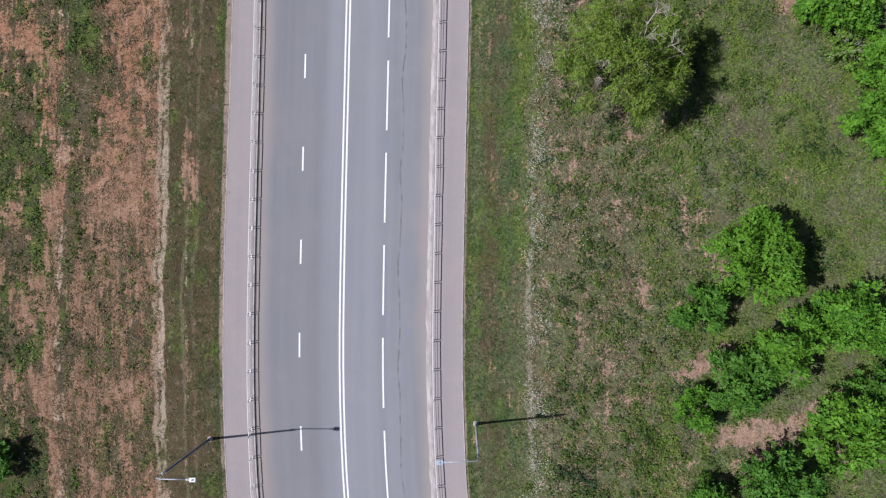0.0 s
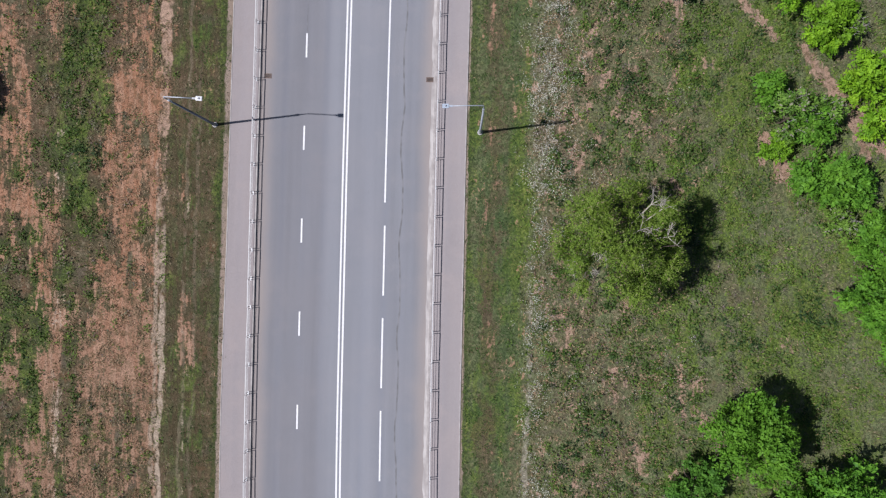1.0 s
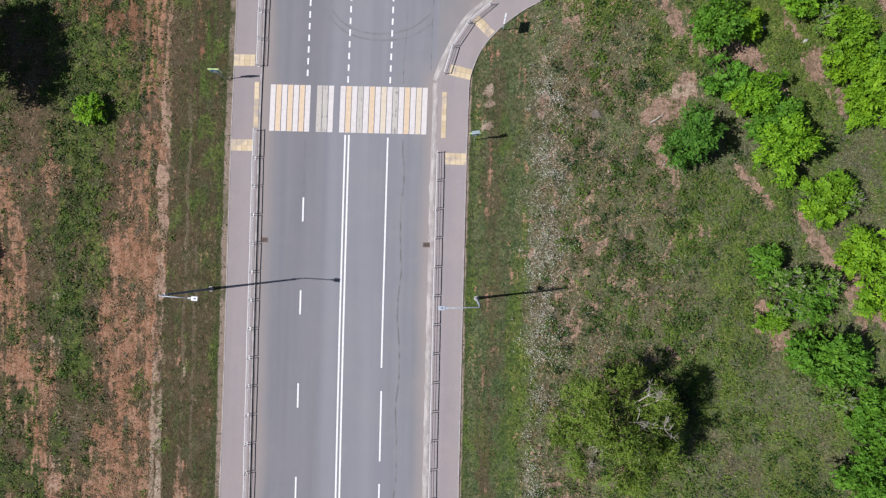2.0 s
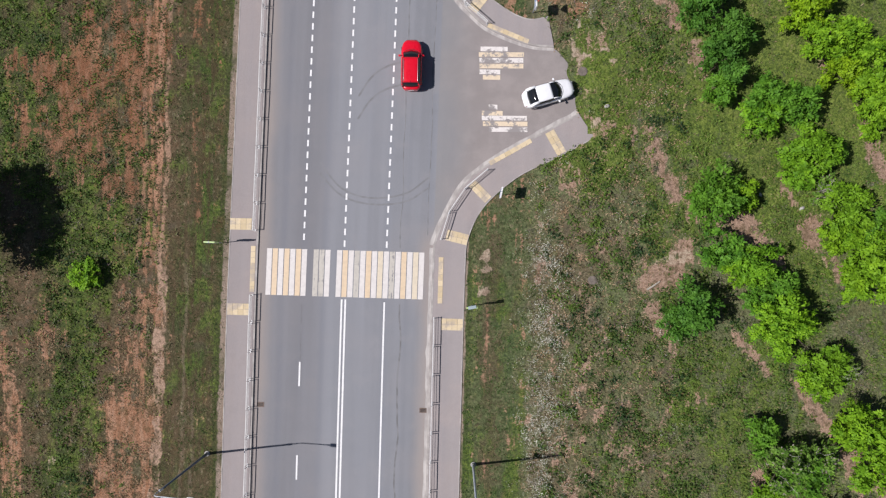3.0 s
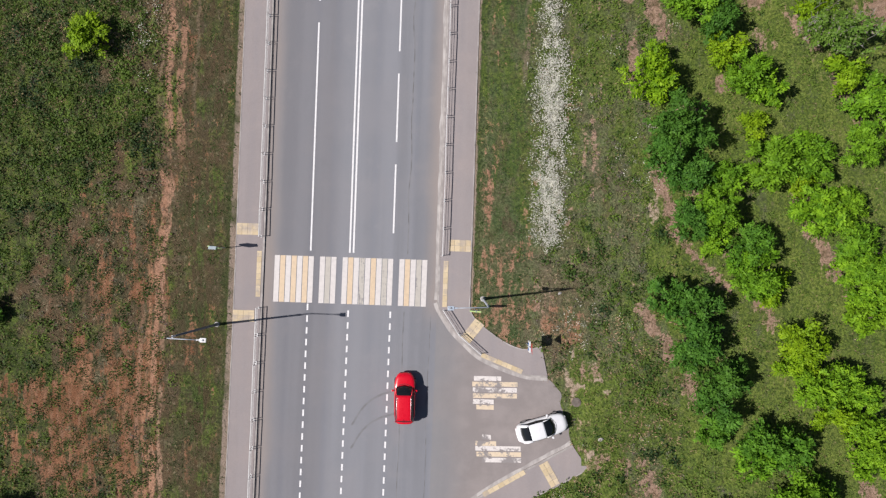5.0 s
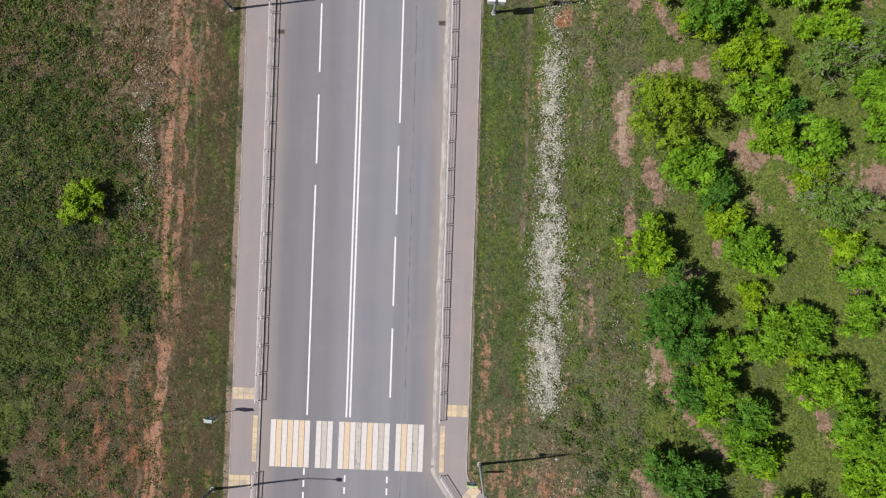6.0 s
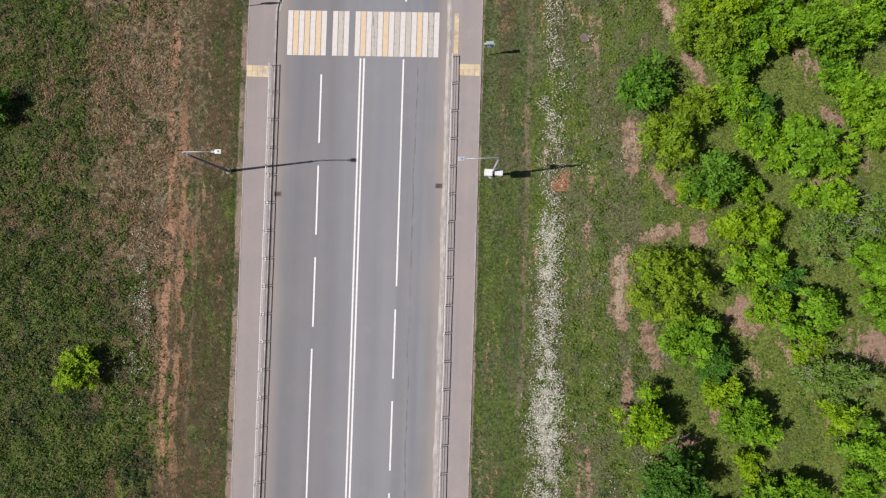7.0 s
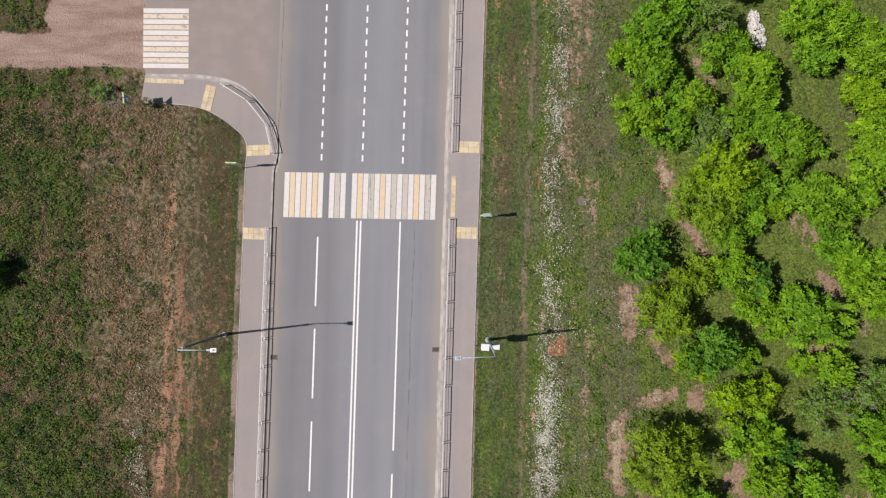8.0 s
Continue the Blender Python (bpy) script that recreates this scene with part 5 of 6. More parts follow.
        if rails:
            part("roof_rail", tube([(rear_top + 0.05, sy * wt * 0.86, roof + 0.01), (rear_top + 0.2, sy * wt * 0.88, roof + 0.055), (front_top - 0.25, sy * wt * 0.88, roof + 0.055), (front_top - 0.08, sy * wt * 0.86, roof + 0.01)], [0.018, 0.022, 0.022, 0.018], 8), alloy, ob, "silver roof rail", smooth=True)
        for fx in (h * 0.62, -h * 0.60):
            wheel = empty("wheel", Matrix(), "", "")
            wheel.parent = ob
            wheel.matrix_basis = pose(fx, sy * (w - 0.10), 0.32)
            part("tyre", tube([(0, -0.11, 0), (0, -0.09, 0), (0, 0.09, 0), (0, 0.11, 0)], [0.28, 0.32, 0.32, 0.28], 22), rubber, wheel, smooth=False)
            part("rim", tube([(0, 0.10 * sy, 0), (0, 0.118 * sy, 0), (0, 0.122 * sy, 0)], [0.21, 0.20, 0.10], 18), alloy, wheel)
    part("grille", box((0.06, width * 0.42, 0.12), (h - 0.035, 0, 0.62), 0.025), car_black, ob)
    part("bonnet_edge", tube([(front_foot + 0.24 - 0.30 * q * q, q * wb * 0.84, belt - 0.01) for q in np.linspace(-1, 1, 9)], [0.028] * 9, 6), car_black, ob, "black cowl under the windscreen")
    part("front_bumper", box((0.10, width * 0.46, 0.16), (h - 0.06, 0, 0.42), 0.035), car_black, ob)
    part("rear_bumper", box((0.10, width * 0.50, 0.16), (-h + 0.06, 0, 0.42), 0.035), car_black, ob)
    part("number_plate", box((0.02, 0.50, 0.11), (-h - 0.005, 0, 0.62)), sign_white, ob)
    part("wiper", tube([(front_foot + 0.08, 0.1, belt + 0.075), (front_foot + 0.02, -wb * 0.6, belt + 0.095)], [0.012, 0.010], 6), car_black, ob)
    part("aerial", tube([(rear_top + 0.15, 0, roof + 0.02), (rear_top + 0.02, 0, roof + 0.11)], [0.02, 0.008], 6), car_black, ob)
    return ob


car(pose(-3.44, 59.08, 0.005, 0, 0, 89.2), "shiny red hatchback with silver roof rails on the road", red_car_paint, 4.35, 1.80, 0.98, 1.56, 0.84, 0.98, (1.02, -1.97), (0.40, -1.74), True)
car(pose(8.24, 56.57, 0.005, 0, 0, 16.0), "clean white saloon car standing in the side road", white_car_paint, 4.45, 1.72, 0.90, 1.43, 0.78, 0.92, (1.00, -1.80), (0.20, -1.08), False)


# ---- trees ----
def leaf_quads(base, along, normal, long, wide):
    """Vertices and faces of many leaves at once: pointed quads bent a little."""
    side = np.cross(along, normal)
    side /= np.linalg.norm(side, axis=1, keepdims=True) + 1e-9
    mid = base + along * (long * 0.5)[:, None]
    tip = base + along * long[:, None] - normal * (long * 0.18)[:, None]
    v = np.stack([base, mid + side * (wide * 0.5)[:, None], tip, mid - side * (wide * 0.5)[:, None]], 1)
    return v.reshape(-1, 3)


def unit(v):
    return v / (np.linalg.norm(v, axis=1, keepdims=True) + 1e-9)


def leaf_mesh(name, verts, material):
    count = len(verts) // 4
    me = bpy.data.meshes.new(name)
    me.vertices.add(len(verts))
    me.vertices.foreach_set("co", verts.astype(np.float32).ravel())
    me.loops.add(len(verts))
    me.loops.foreach_set("vertex_index", np.arange(len(verts), dtype=np.int32))
    me.polygons.add(count)
    me.polygons.foreach_set("loop_start", np.arange(0, len(verts), 4, dtype=np.int32))
    me.update(calc_edges=True)
    me.materials.append(material)
    return me


def crown(R, rng, density, leaf, per_spray, flat=1.0, lobes=0, plump=1.0):
    """Leaves on sprays round the lobes of a crown of radius R, its middle at height 0.95 R."""
    lobes = lobes or 9 + int(4.5 * R)
    phi = rng.uniform(0, 2 * np.pi, lobes)
    rho = R * 0.78 * np.sqrt(rng.uniform(0.0, 1.0, lobes))
    rho[0] = 0
    high = R * (0.55 + 0.75 * np.sqrt(np.clip(1 - (rho / R) ** 2, 0, 1)) * rng.uniform(0.15, 1.10, lobes)) * flat
    mids = np.stack([rho * np.cos(phi), rho * np.sin(phi), high], 1)
    size = plump * R * rng.uniform(0.20, 0.38, lobes) * (1 - 0.25 * rho / R)
    count = int(density * R * R)
    which = rng.choice(lobes, count, p=size ** 2 / (size ** 2).sum())
    way = unit(rng.normal(size=(count, 3)) + (0, 0, 0.55))
    far = size[which] * rng.uniform(0.55, 1.08, count) ** 0.6
    root = mids[which] + way * far[:, None] * (1, 1, 0.9)
    root[:, 2] = np.maximum(root[:, 2], 0.15 * R)
    out = unit(way + 0.6 * unit(root * (1, 1, 0.3)) + 0.55 * rng.normal(size=(count, 3)) - (0, 0, 0.25))
    up = unit(1.25 * way + (0, 0, 0.45) + 0.22 * rng.normal(size=(count, 3)))
    side = unit(np.cross(out, up))
    length = rng.uniform(0.4, 0.85, count) * (0.70 + 0.1 * R)
    verts = []
    for k in range(per_spray):
        s = (k + 0.6) / per_spray
        turn = (-1) ** k
        base = root + out * (length * (s - 0.5))[:, None] - np.array((0, 0, 0.15)) * (length * s * s)[:, None]
        along = unit(out * 0.65 + side * turn * 0.9 * (1 - 0.35 * s) + 0.25 * rng.normal(size=(count, 3)))
        normal = unit(up + 0.18 * rng.normal(size=(count, 3)))
        normal = unit(normal - along * (normal * along).sum(1, keepdims=True))
        big = leaf * rng.uniform(0.75, 1.3, count) * (1.1 - 0.35 * s)
        verts.append(leaf_quads(base, along, normal, big, big * rng.uniform(0.42, 0.6, count)))
    return np.concatenate(verts)


def limbs(R, rng, count, reach, radius, top):
    """A tapered trunk with bent limbs, joined to one mesh."""
    bm = tube([(0, 0, -0.25), (0.02, 0, 0.15), (rng.uniform(-0.1, 0.1), rng.uniform(-0.1, 0.1), top * 0.5), (rng.uniform(-0.2, 0.2), rng.uniform(-0.2, 0.2), top)], [radius * 1.35, radius, radius * 0.75, radius * 0.3], 8)
    for k in range(count):
        a = 2 * math.pi * k / count + rng.uniform(-0.4, 0.4)
        z0 = top * rng.uniform(0.25, 0.7)
        r = reach * rng.uniform(0.6, 1.0)
        end = (r * math.cos(a), r * math.sin(a), z0 + rng.uniform(0.3, 0.75) * r)
        bend = (0.5 * end[0] + rng.uniform(-0.2, 0.2), 0.5 * end[1] + rng.uniform(-0.2, 0.2), z0 + 0.35 * (end[2] - z0))
        add(bm, tube([(0, 0, z0), bend, end], [radius * 0.55, radius * 0.36, radius * 0.1], 6))
    return bm


TREE_WORDS = {"b": "young broadleaf tree with bright green crown", "g": "young broadleaf tree with fresh green crown", "d": "dense broadleaf tree with deep green crown", "m": "young broadleaf tree with full green crown",
              "y": "young tree with yellow-green leaves in the meadow", "o": "round bushy tree with olive green leaves", "p": "thin grey-green tree with some dead twigs"}
tree_stock = {}


def dead_twigs(R, rng, count):
    bm = bmesh.new()
    for _ in range(count):
        a, s = rng.uniform(0, 2 * math.pi), R * rng.uniform(0.2, 0.7)
        z = R * rng.uniform(1.0, 1.35)
        q = Vector((s * math.cos(a), s * math.sin(a), z))
        far = q + Vector((rng.uniform(-0.6, 0.6), rng.uniform(-0.6, 0.6), rng.uniform(0.2, 0.6))) * R * 0.45
        add(bm, tube([q - Vector((0, 0, 0.4 * R)), q, far], [0.026, 0.018, 0.005], 5))
        for _ in range(3):
            near = q.lerp(far, rng.uniform(0.2, 0.8))
            add(bm, tube([near, near + Vector((rng.uniform(-0.4, 0.4), rng.uniform(-0.4, 0.4), rng.uniform(0.0, 0.3)))], [0.012, 0.004], 4))
    return bm


def tree(x, y, R, tone, seed, squat=1.0):
    size = 1.7 if R < 2.0 else 2.4 if R < 2.75 else 3.2 if R < 3.7 else 4.2
    z = float(ground_z(np.array(x), np.array(y))) - 0.05
    m = pose(x, y, z, 0, 0, (seed * 77) % 360)
    grow = R / size
    m = m @ Matrix.Diagonal((grow, grow, grow * (0.98 + 0.04 * (seed % 5)) * (1.25 if R > 4.4 else squat), 1))
    key = (tone, size, seed % 3)
    if key in tree_stock:
        ob = copy_thing(tree_stock[key], Matrix())
        ob.matrix_basis = m
        return ob
    rng = np.random.RandomState(1000 + 31 * len(tree_stock))
    ob = empty("tree", m, TREE_WORDS[tone], "tree", "trees in planted rows")
    part("trunk", limbs(size, rng, 6, size * 0.75, 0.05 + 0.025 * size, size * 1.15), bark, ob, smooth=True)
    density = {"p": 46, "o": 72}.get(tone, 64)
    leaf = {"o": 0.24, "p": 0.24, "y": 0.28}.get(tone, 0.30)
    made = new("crown", leaf_mesh("crown", crown(size, rng, density, leaf, 9), LEAVES[tone]))
    made.parent = ob
    if tone == "p":
        tagged(part("dead_twigs", dead_twigs(size, rng, 9), dead_wood, ob), "grey leafless twigs", kind="stuff")
    tree_stock[key] = ob
    return ob


# tree rows, each from one end to the other: x, y, radius, tone
ROW_A = [(24.0, -26.0, 3.0, "b"), (29.0, -24.0, 3.4, "m"), (20.6, -19.6, 1.8, "d"), (25.0, -18.3, 3.1, "d"), (30.2, -13.8, 3.3, "m"), (19.2, -12.5, 1.9, "m"), (33.3, -10.8, 2.2, "d"), (22.4, -10.2, 3.0, "d"),
         (25.5, -7.1, 3.0, "m"), (33.4, -7.0, 1.8, "m"), (30.6, -4.8, 3.0, "m"), (19.1, -4.3, 2.2, "d"), (22.8, -0.1, 3.9, "m"), (35.8, 7.0, 2.4, "m"), (33.0, 10.1, 2.6, "m"), (34.0, 13.3, 2.1, "m"),
         (33.7, 15.6, 2.0, "m"), (31.2, 16.8, 1.5, "p"), (31.8, 19.9, 1.8, "m"), (29.2, 20.2, 2.2, "m"), (28.4, 20.5, 1.3, "m"), (26.2, 23.3, 1.2, "g"), (28.8, 24.8, 1.8, "m"), (34.6, 25.2, 1.8, "b")]
ROW_B = [(27.0, 25.4, 2.0, "p"), (30.2, 25.7, 1.6, "p"), (32.7, 28.0, 1.3, "b"), (25.3, 28.0, 1.5, "m"), (33.6, 28.5, 2.2, "b"), (29.8, 32.1, 1.3, "b"), (32.3, 33.2, 1.4, "p"), (30.5, 33.3, 1.9, "g"),
         (27.2, 37.0, 2.5, "b"), (19.4, 38.2, 2.2, "d"), (25.7, 39.2, 1.2, "m"), (33.2, 40.1, 1.3, "b"), (26.7, 40.3, 1.6, "m"), (34.2, 41.0, 2.2, "b"), (23.5, 41.6, 1.2, "b"), (25.2, 41.9, 1.7, "g"),
         (22.3, 43.4, 1.6, "m"), (34.1, 43.7, 1.8, "b"), (32.0, 44.5, 1.5, "b"), (35.5, 44.8, 1.4, "m"), (32.2, 46.5, 1.9, "g"), (24.1, 47.6, 1.3, "b"), (21.3, 47.7, 2.2, "m"), (31.1, 48.0, 1.5, "p")]
ROW_C = [(28.8, 49.7, 1.5, "g"), (29.3, 51.1, 2.0, "g"), (31.2, 51.4, 1.4, "m"), (35.5, 53.8, 1.4, "b"), (25.8, 54.1, 1.6, "g"), (28.5, 55.0, 1.6, "m"), (26.4, 55.7, 1.8, "m"), (34.6, 56.0, 1.9, "b"),
         (22.4, 56.6, 1.3, "m"), (34.0, 57.2, 1.2, "y"), (32.2, 58.0, 1.4, "y"), (22.4, 58.9, 1.8, "d"), (34.7, 59.4, 1.4, "b"), (31.0, 60.4, 1.9, "b"), (33.1, 60.4, 1.7, "b"), (22.7, 60.8, 2.0, "d"),
         (28.7, 62.5, 1.4, "y"), (29.6, 63.4, 2.0, "y"), (20.6, 64.1, 2.1, "d"), (35.0, 66.0, 1.5, "b"), (20.7, 66.5, 1.9, "d"), (18.5, 67.7, 1.6, "d"), (35.2, 67.9, 1.8, "b"), (27.1, 68.5, 1.5, "y")]
ROW_D = [(25.6, 69.5, 2.0, "g"), (33.3, 70.4, 1.7, "b"), (24.7, 70.9, 1.3, "g"), (34.4, 71.4, 2.4, "g"), (25.0, 72.1, 1.8, "m"), (22.1, 72.3, 1.3, "b"), (20.2, 74.0, 1.7, "d"), (22.4, 74.9, 1.9, "g"),
         (33.0, 74.9, 1.8, "b"), (30.9, 75.0, 2.2, "b"), (29.6, 77.5, 1.2, "y"), (23.4, 77.6, 1.4, "g"), (20.3, 78.0, 1.7, "d"), (26.6, 78.9, 2.2, "g"), (29.8, 79.2, 2.0, "g"), (18.2, 79.6, 2.0, "d"),
         (34.6, 80.3, 1.7, "g"), (18.9, 81.9, 2.6, "d"), (25.7, 82.2, 1.3, "y"), (35.3, 83.4, 2.3, "g"), (26.6, 85.0, 1.6, "b"), (33.0, 86.4, 1.6, "y"), (24.9, 86.4, 1.9, "g"), (16.8, 86.5, 2.2, "y")]
ROW_E = [(23.2, 88.4, 1.6, "y"), (33.6, 89.6, 2.2, "p"), (31.3, 90.7, 2.2, "p"), (22.5, 91.0, 1.8, "d"), (30.0, 92.3, 1.8, "y"), (20.7, 92.8, 2.2, "g"), (30.4, 94.9, 2.2, "g"), (27.3, 95.3, 1.7, "b"),
         (36.9, 96, 2.2, "g"), (18.3, 97.2, 3.1, "o"), (28.9, 97.9, 1.4, "d"), (26.2, 98.8, 2.0, "b"), (37.3, 99.1, 1.9, "g"), (35.8, 99.3, 1.8, "g"), (31.8, 101.2, 2.3, "p"), (24.8, 101.6, 2.1, "y"),
         (26.9, 102.6, 1.4, "y"), (35.3, 103.3, 2.1, "p"), (33.0, 104.5, 1.6, "b"), (21.5, 104.6, 1.7, "y"), (30.9, 104.8, 1.1, "b"), (26.1, 105.3, 1.2, "b"), (22.4, 106.0, 2.3, "m"), (33.2, 107.6, 1.5, "b")]
ROW_F = [(28.2, 108.1, 1.4, "b"), (31.0, 108.9, 2.3, "g"), (18.9, 109.2, 2.3, "o"), (30.0, 110.0, 1.6, "b"), (26.8, 110.0, 1.6, "b"), (36.1, 110.8, 2.1, "b"), (21.0, 112.2, 1.9, "o"), (26.5, 112.2, 1.6, "d"),
         (34.9, 113.0, 2.0, "b"), (24.3, 113.3, 1.9, "b"), (16.9, 114.1, 2.3, "m"), (33.1, 115.1, 1.6, "g"), (24.9, 115.9, 1.7, "g"), (27.9, 117.8, 1.5, "y"), (31.3, 118.1, 2.6, "g"), (22.4, 118.4, 2.6, "o"),
         (35.2, 118.5, 1.7, "b"), (26.2, 119.1, 2.2, "g"), (30.5, 120, 2.1, "g"), (23.8, 121.1, 2.6, "y"), (36.6, 121.5, 2, "b"), (30.1, 123.4, 2.1, "g"), (22.3, 123.8, 2.1, "p"), (36.7, 124, 2.1, "b")]
ROW_G = [(19.6, 124.7, 1.8, "g"), (27.7, 124.9, 2.1, "g"), (25.7, 125.4, 2.1, "g"), (17.3, 126.3, 2.1, "b"), (21.4, 126.8, 1.7, "b"), (35.7, 126.8, 2.1, "y"), (18.7, 128.8, 2.2, "g"), (26.8, 128.8, 2.1, "b"),
         (37.9, 129.1, 1.8, "g"), (16.5, 130.9, 1.6, "b"), (36, 130.9, 2.4, "b"), (24.1, 131.1, 2, "g"), (32.2, 131.1, 1.9, "g"), (33.6, 132.4, 2.4, "b"), (17.8, 132.7, 2, "g"), (22.6, 133.6, 2, "p"),
         (31, 134, 2.2, "b"), (20.2, 134.7, 2.1, "g"), (24, 138.5, 2.8, "b"), (18.5, 139, 2.6, "g"), (36, 139, 2.9, "g"), (30, 139.5, 2.8, "b")]
LEFT_TREES = [(-31.35, 41.0, 1.35, "b"), (-30.8, 89.9, 2.0, "y"), (-38.6, 112.6, 2.0, "d"), (-40.2, -17.4, 2.0, "d"), (-43.2, 28.2, 2.2, "d"), (-42.9, 45.4, 5.0, "d"), (-39.5, 66.6, 1.4, "d")]
for k, spot in enumerate(ROW_A + ROW_B + ROW_C + ROW_D + ROW_E + ROW_F + ROW_G + LEFT_TREES):
    tx, ty, radius, tone = spot
    tree(tx + (0.3 if ty > 66.5 and tx > 0 else 0.0), ty, radius * (1.10 if tx < 0 or ty < 13 else 1.24 if ty < 66.5 else 1.19), tone, k, 0.66 if tx < 0 else 1.0)


def half_dead_tree(x, y, R):
    """The wide willow-like tree with bare pale limbs on its top."""
    rng = np.random.RandomState(5)
    ob = empty("tree", pose(x, y, float(ground_z(np.array(x), np.array(y))) - 0.05) @ Matrix.Diagonal((1, 1, 1.3, 1)), "wide thin-leaved old tree with bare bleached limbs", "tree")
    part("trunk", limbs(R, rng, 9, R * 0.8, 0.22, R * 1.0), bark, ob, smooth=True)
    made = new("crown", leaf_mesh("crown", crown(R, rng, 105, 0.17, 10, 0.82, 56, 0.66), LEAVES["w"]))
    made.parent = ob
    for cx, cy, spread in ((2.0, 3.0, 1.2), (3.2, 0.6, 1.3), (1.1, 1.1, 1.6), (0.5, -0.9, 1.2), (-1.9, -2.1, 0.9), (-1.4, -0.4, 1.5), (-2.4, 1.6, 0.8), (-3.6, -1.6, 0.8), (2.9, 2.7, 0.8)):
        bm = bmesh.new()
        z0 = R * 0.96 - 0.10 * math.hypot(cx, cy)
        root = Vector((cx * 0.5, cy * 0.5, z0 - 1.8))
        hub = Vector((cx, cy, z0))
        add(bm, tube([root, hub], [0.055, 0.04], 6))
        for k in range(4):
            a = math.atan2(cy, cx) + rng.uniform(-1.3, 1.3)
            end = hub + Vector((math.cos(a), math.sin(a), rng.uniform(0.0, 0.35))) * spread * rng.uniform(0.5, 1.0)
            bend = hub.lerp(end, 0.5) + Vector((rng.uniform(-0.2, 0.2), rng.uniform(-0.2, 0.2), 0.12))
            add(bm, tube([hub, bend, end], [0.026, 0.018, 0.006], 5))
            for _ in range(6):
                near = bend.lerp(end, rng.uniform(0.1, 0.8))
                add(bm, tube([near, near + Vector((rng.uniform(-0.5, 0.5), rng.uniform(-0.5, 0.5), rng.uniform(0, 0.2)))], [0.017, 0.005], 4))
        part("dead_limb", bm, bleached_wood, ob, "bleached bare limb")
    return ob


half_dead_tree(12.3, 15.0, 6.0)
tree(-28.7, 128.3, 1.15, "p", 200, 0.7)


# ---- grass, weeds and flowers ----
def scatter(count, lo_x, hi_x, lo_y, hi_y, chance, seed):
    """Places by chance; chance(x, y) from 0 to 1."""
    r = np.random.RandomState(seed)
    x, y = r.uniform(lo_x, hi_x, count), r.uniform(lo_y, hi_y, count)
    keep = (r.uniform(0, 1, count) < chance(x, y)) & ~paved(x, y, 0.12)
    keep &= (earth_track(x, y) < 0.35) | (r.uniform(0, 1, count) < 0.02)
    return x[keep], y[keep], r


def blades(name, x, y, r, per, height, spread, wide, material, label, category):
    """Tufts of bent blades, all in one mesh."""
    z = ground_z(x, y) - 0.02
    n_t = len(x)
    tuft = r.uniform(0.6, 1.4, n_t)
    verts = []
    for _ in range(per):
        a = r.uniform(0, 2 * np.pi, n_t)
        lean = r.uniform(0.35, 1.1, n_t)
        along = np.stack([np.cos(a) * lean, np.sin(a) * lean, np.ones(n_t)], 1)
        along = unit(along)
        base = np.stack([x + spread * tuft * r.normal(size=n_t) * 0.5, y + spread * tuft * r.normal(size=n_t) * 0.5, z], 1)
        side = np.stack([-np.sin(a), np.cos(a), 0 * a], 1)
        normal = unit(np.cross(side, along))
        long = height * tuft * r.uniform(0.6, 1.3, n_t)
        verts.append(leaf_quads(base, along, -normal, long, np.full(n_t, wide) * tuft * r.uniform(0.7, 1.4, n_t)))
    ob = new(name, leaf_mesh(name, np.concatenate(verts), material))
    return tagged(ob, label, category, kind="stuff")


def weeds(name, x, y, r, leaves, radius, leaf, material, label):
    """Low leafy plants as domes of leaves, all in one mesh."""
    z = ground_z(x, y)
    n_w = len(x)
    size = radius * r.uniform(0.5, 1.5, n_w)
    verts = []
    for _ in range(leaves):
        way = unit(r.normal(size=(n_w, 3)) * (1, 1, 0.6) + (0, 0, 0.5))
        way[:, 2] = np.abs(way[:, 2])
        base = np.stack([x, y, z], 1) + way * (size * r.uniform(0.25, 1.0, n_w))[:, None]
        along = unit(way * (1, 1, 0.3) + 0.6 * r.normal(size=(n_w, 3)))
        normal = unit(way + (0, 0, 0.7) + 0.2 * r.normal(size=(n_w, 3)))
        normal = unit(normal - along * (normal * along).sum(1, keepdims=True))
        long = leaf * r.uniform(0.6, 1.4, n_w)
        verts.append(leaf_quads(base, along, normal, long, long * r.uniform(0.35, 0.6, n_w)))
    ob = new(name, leaf_mesh(name, np.concatenate(verts), material))
    return tagged(ob, label, "weeds", kind="stuff")


def glade(x, y):
    """The smooth bright grass between the tree rows."""
    return soft(x - centre(y), 24.5, 28) * soft(y, 46, 56)


def dry_corner(x, y):
    """The thin bleached growth before the side track."""
    u = x - centre(y)
    return soft(-u, 15, 17) * (1 - soft(-u, 22, 26)) * soft(y, 95, 103)


def open_soil(x, y):
    return np.clip(1.1 - 1.25 * bare_soil(x, y) - 1.2 * pale_sand(x, y), 0.05, 1)


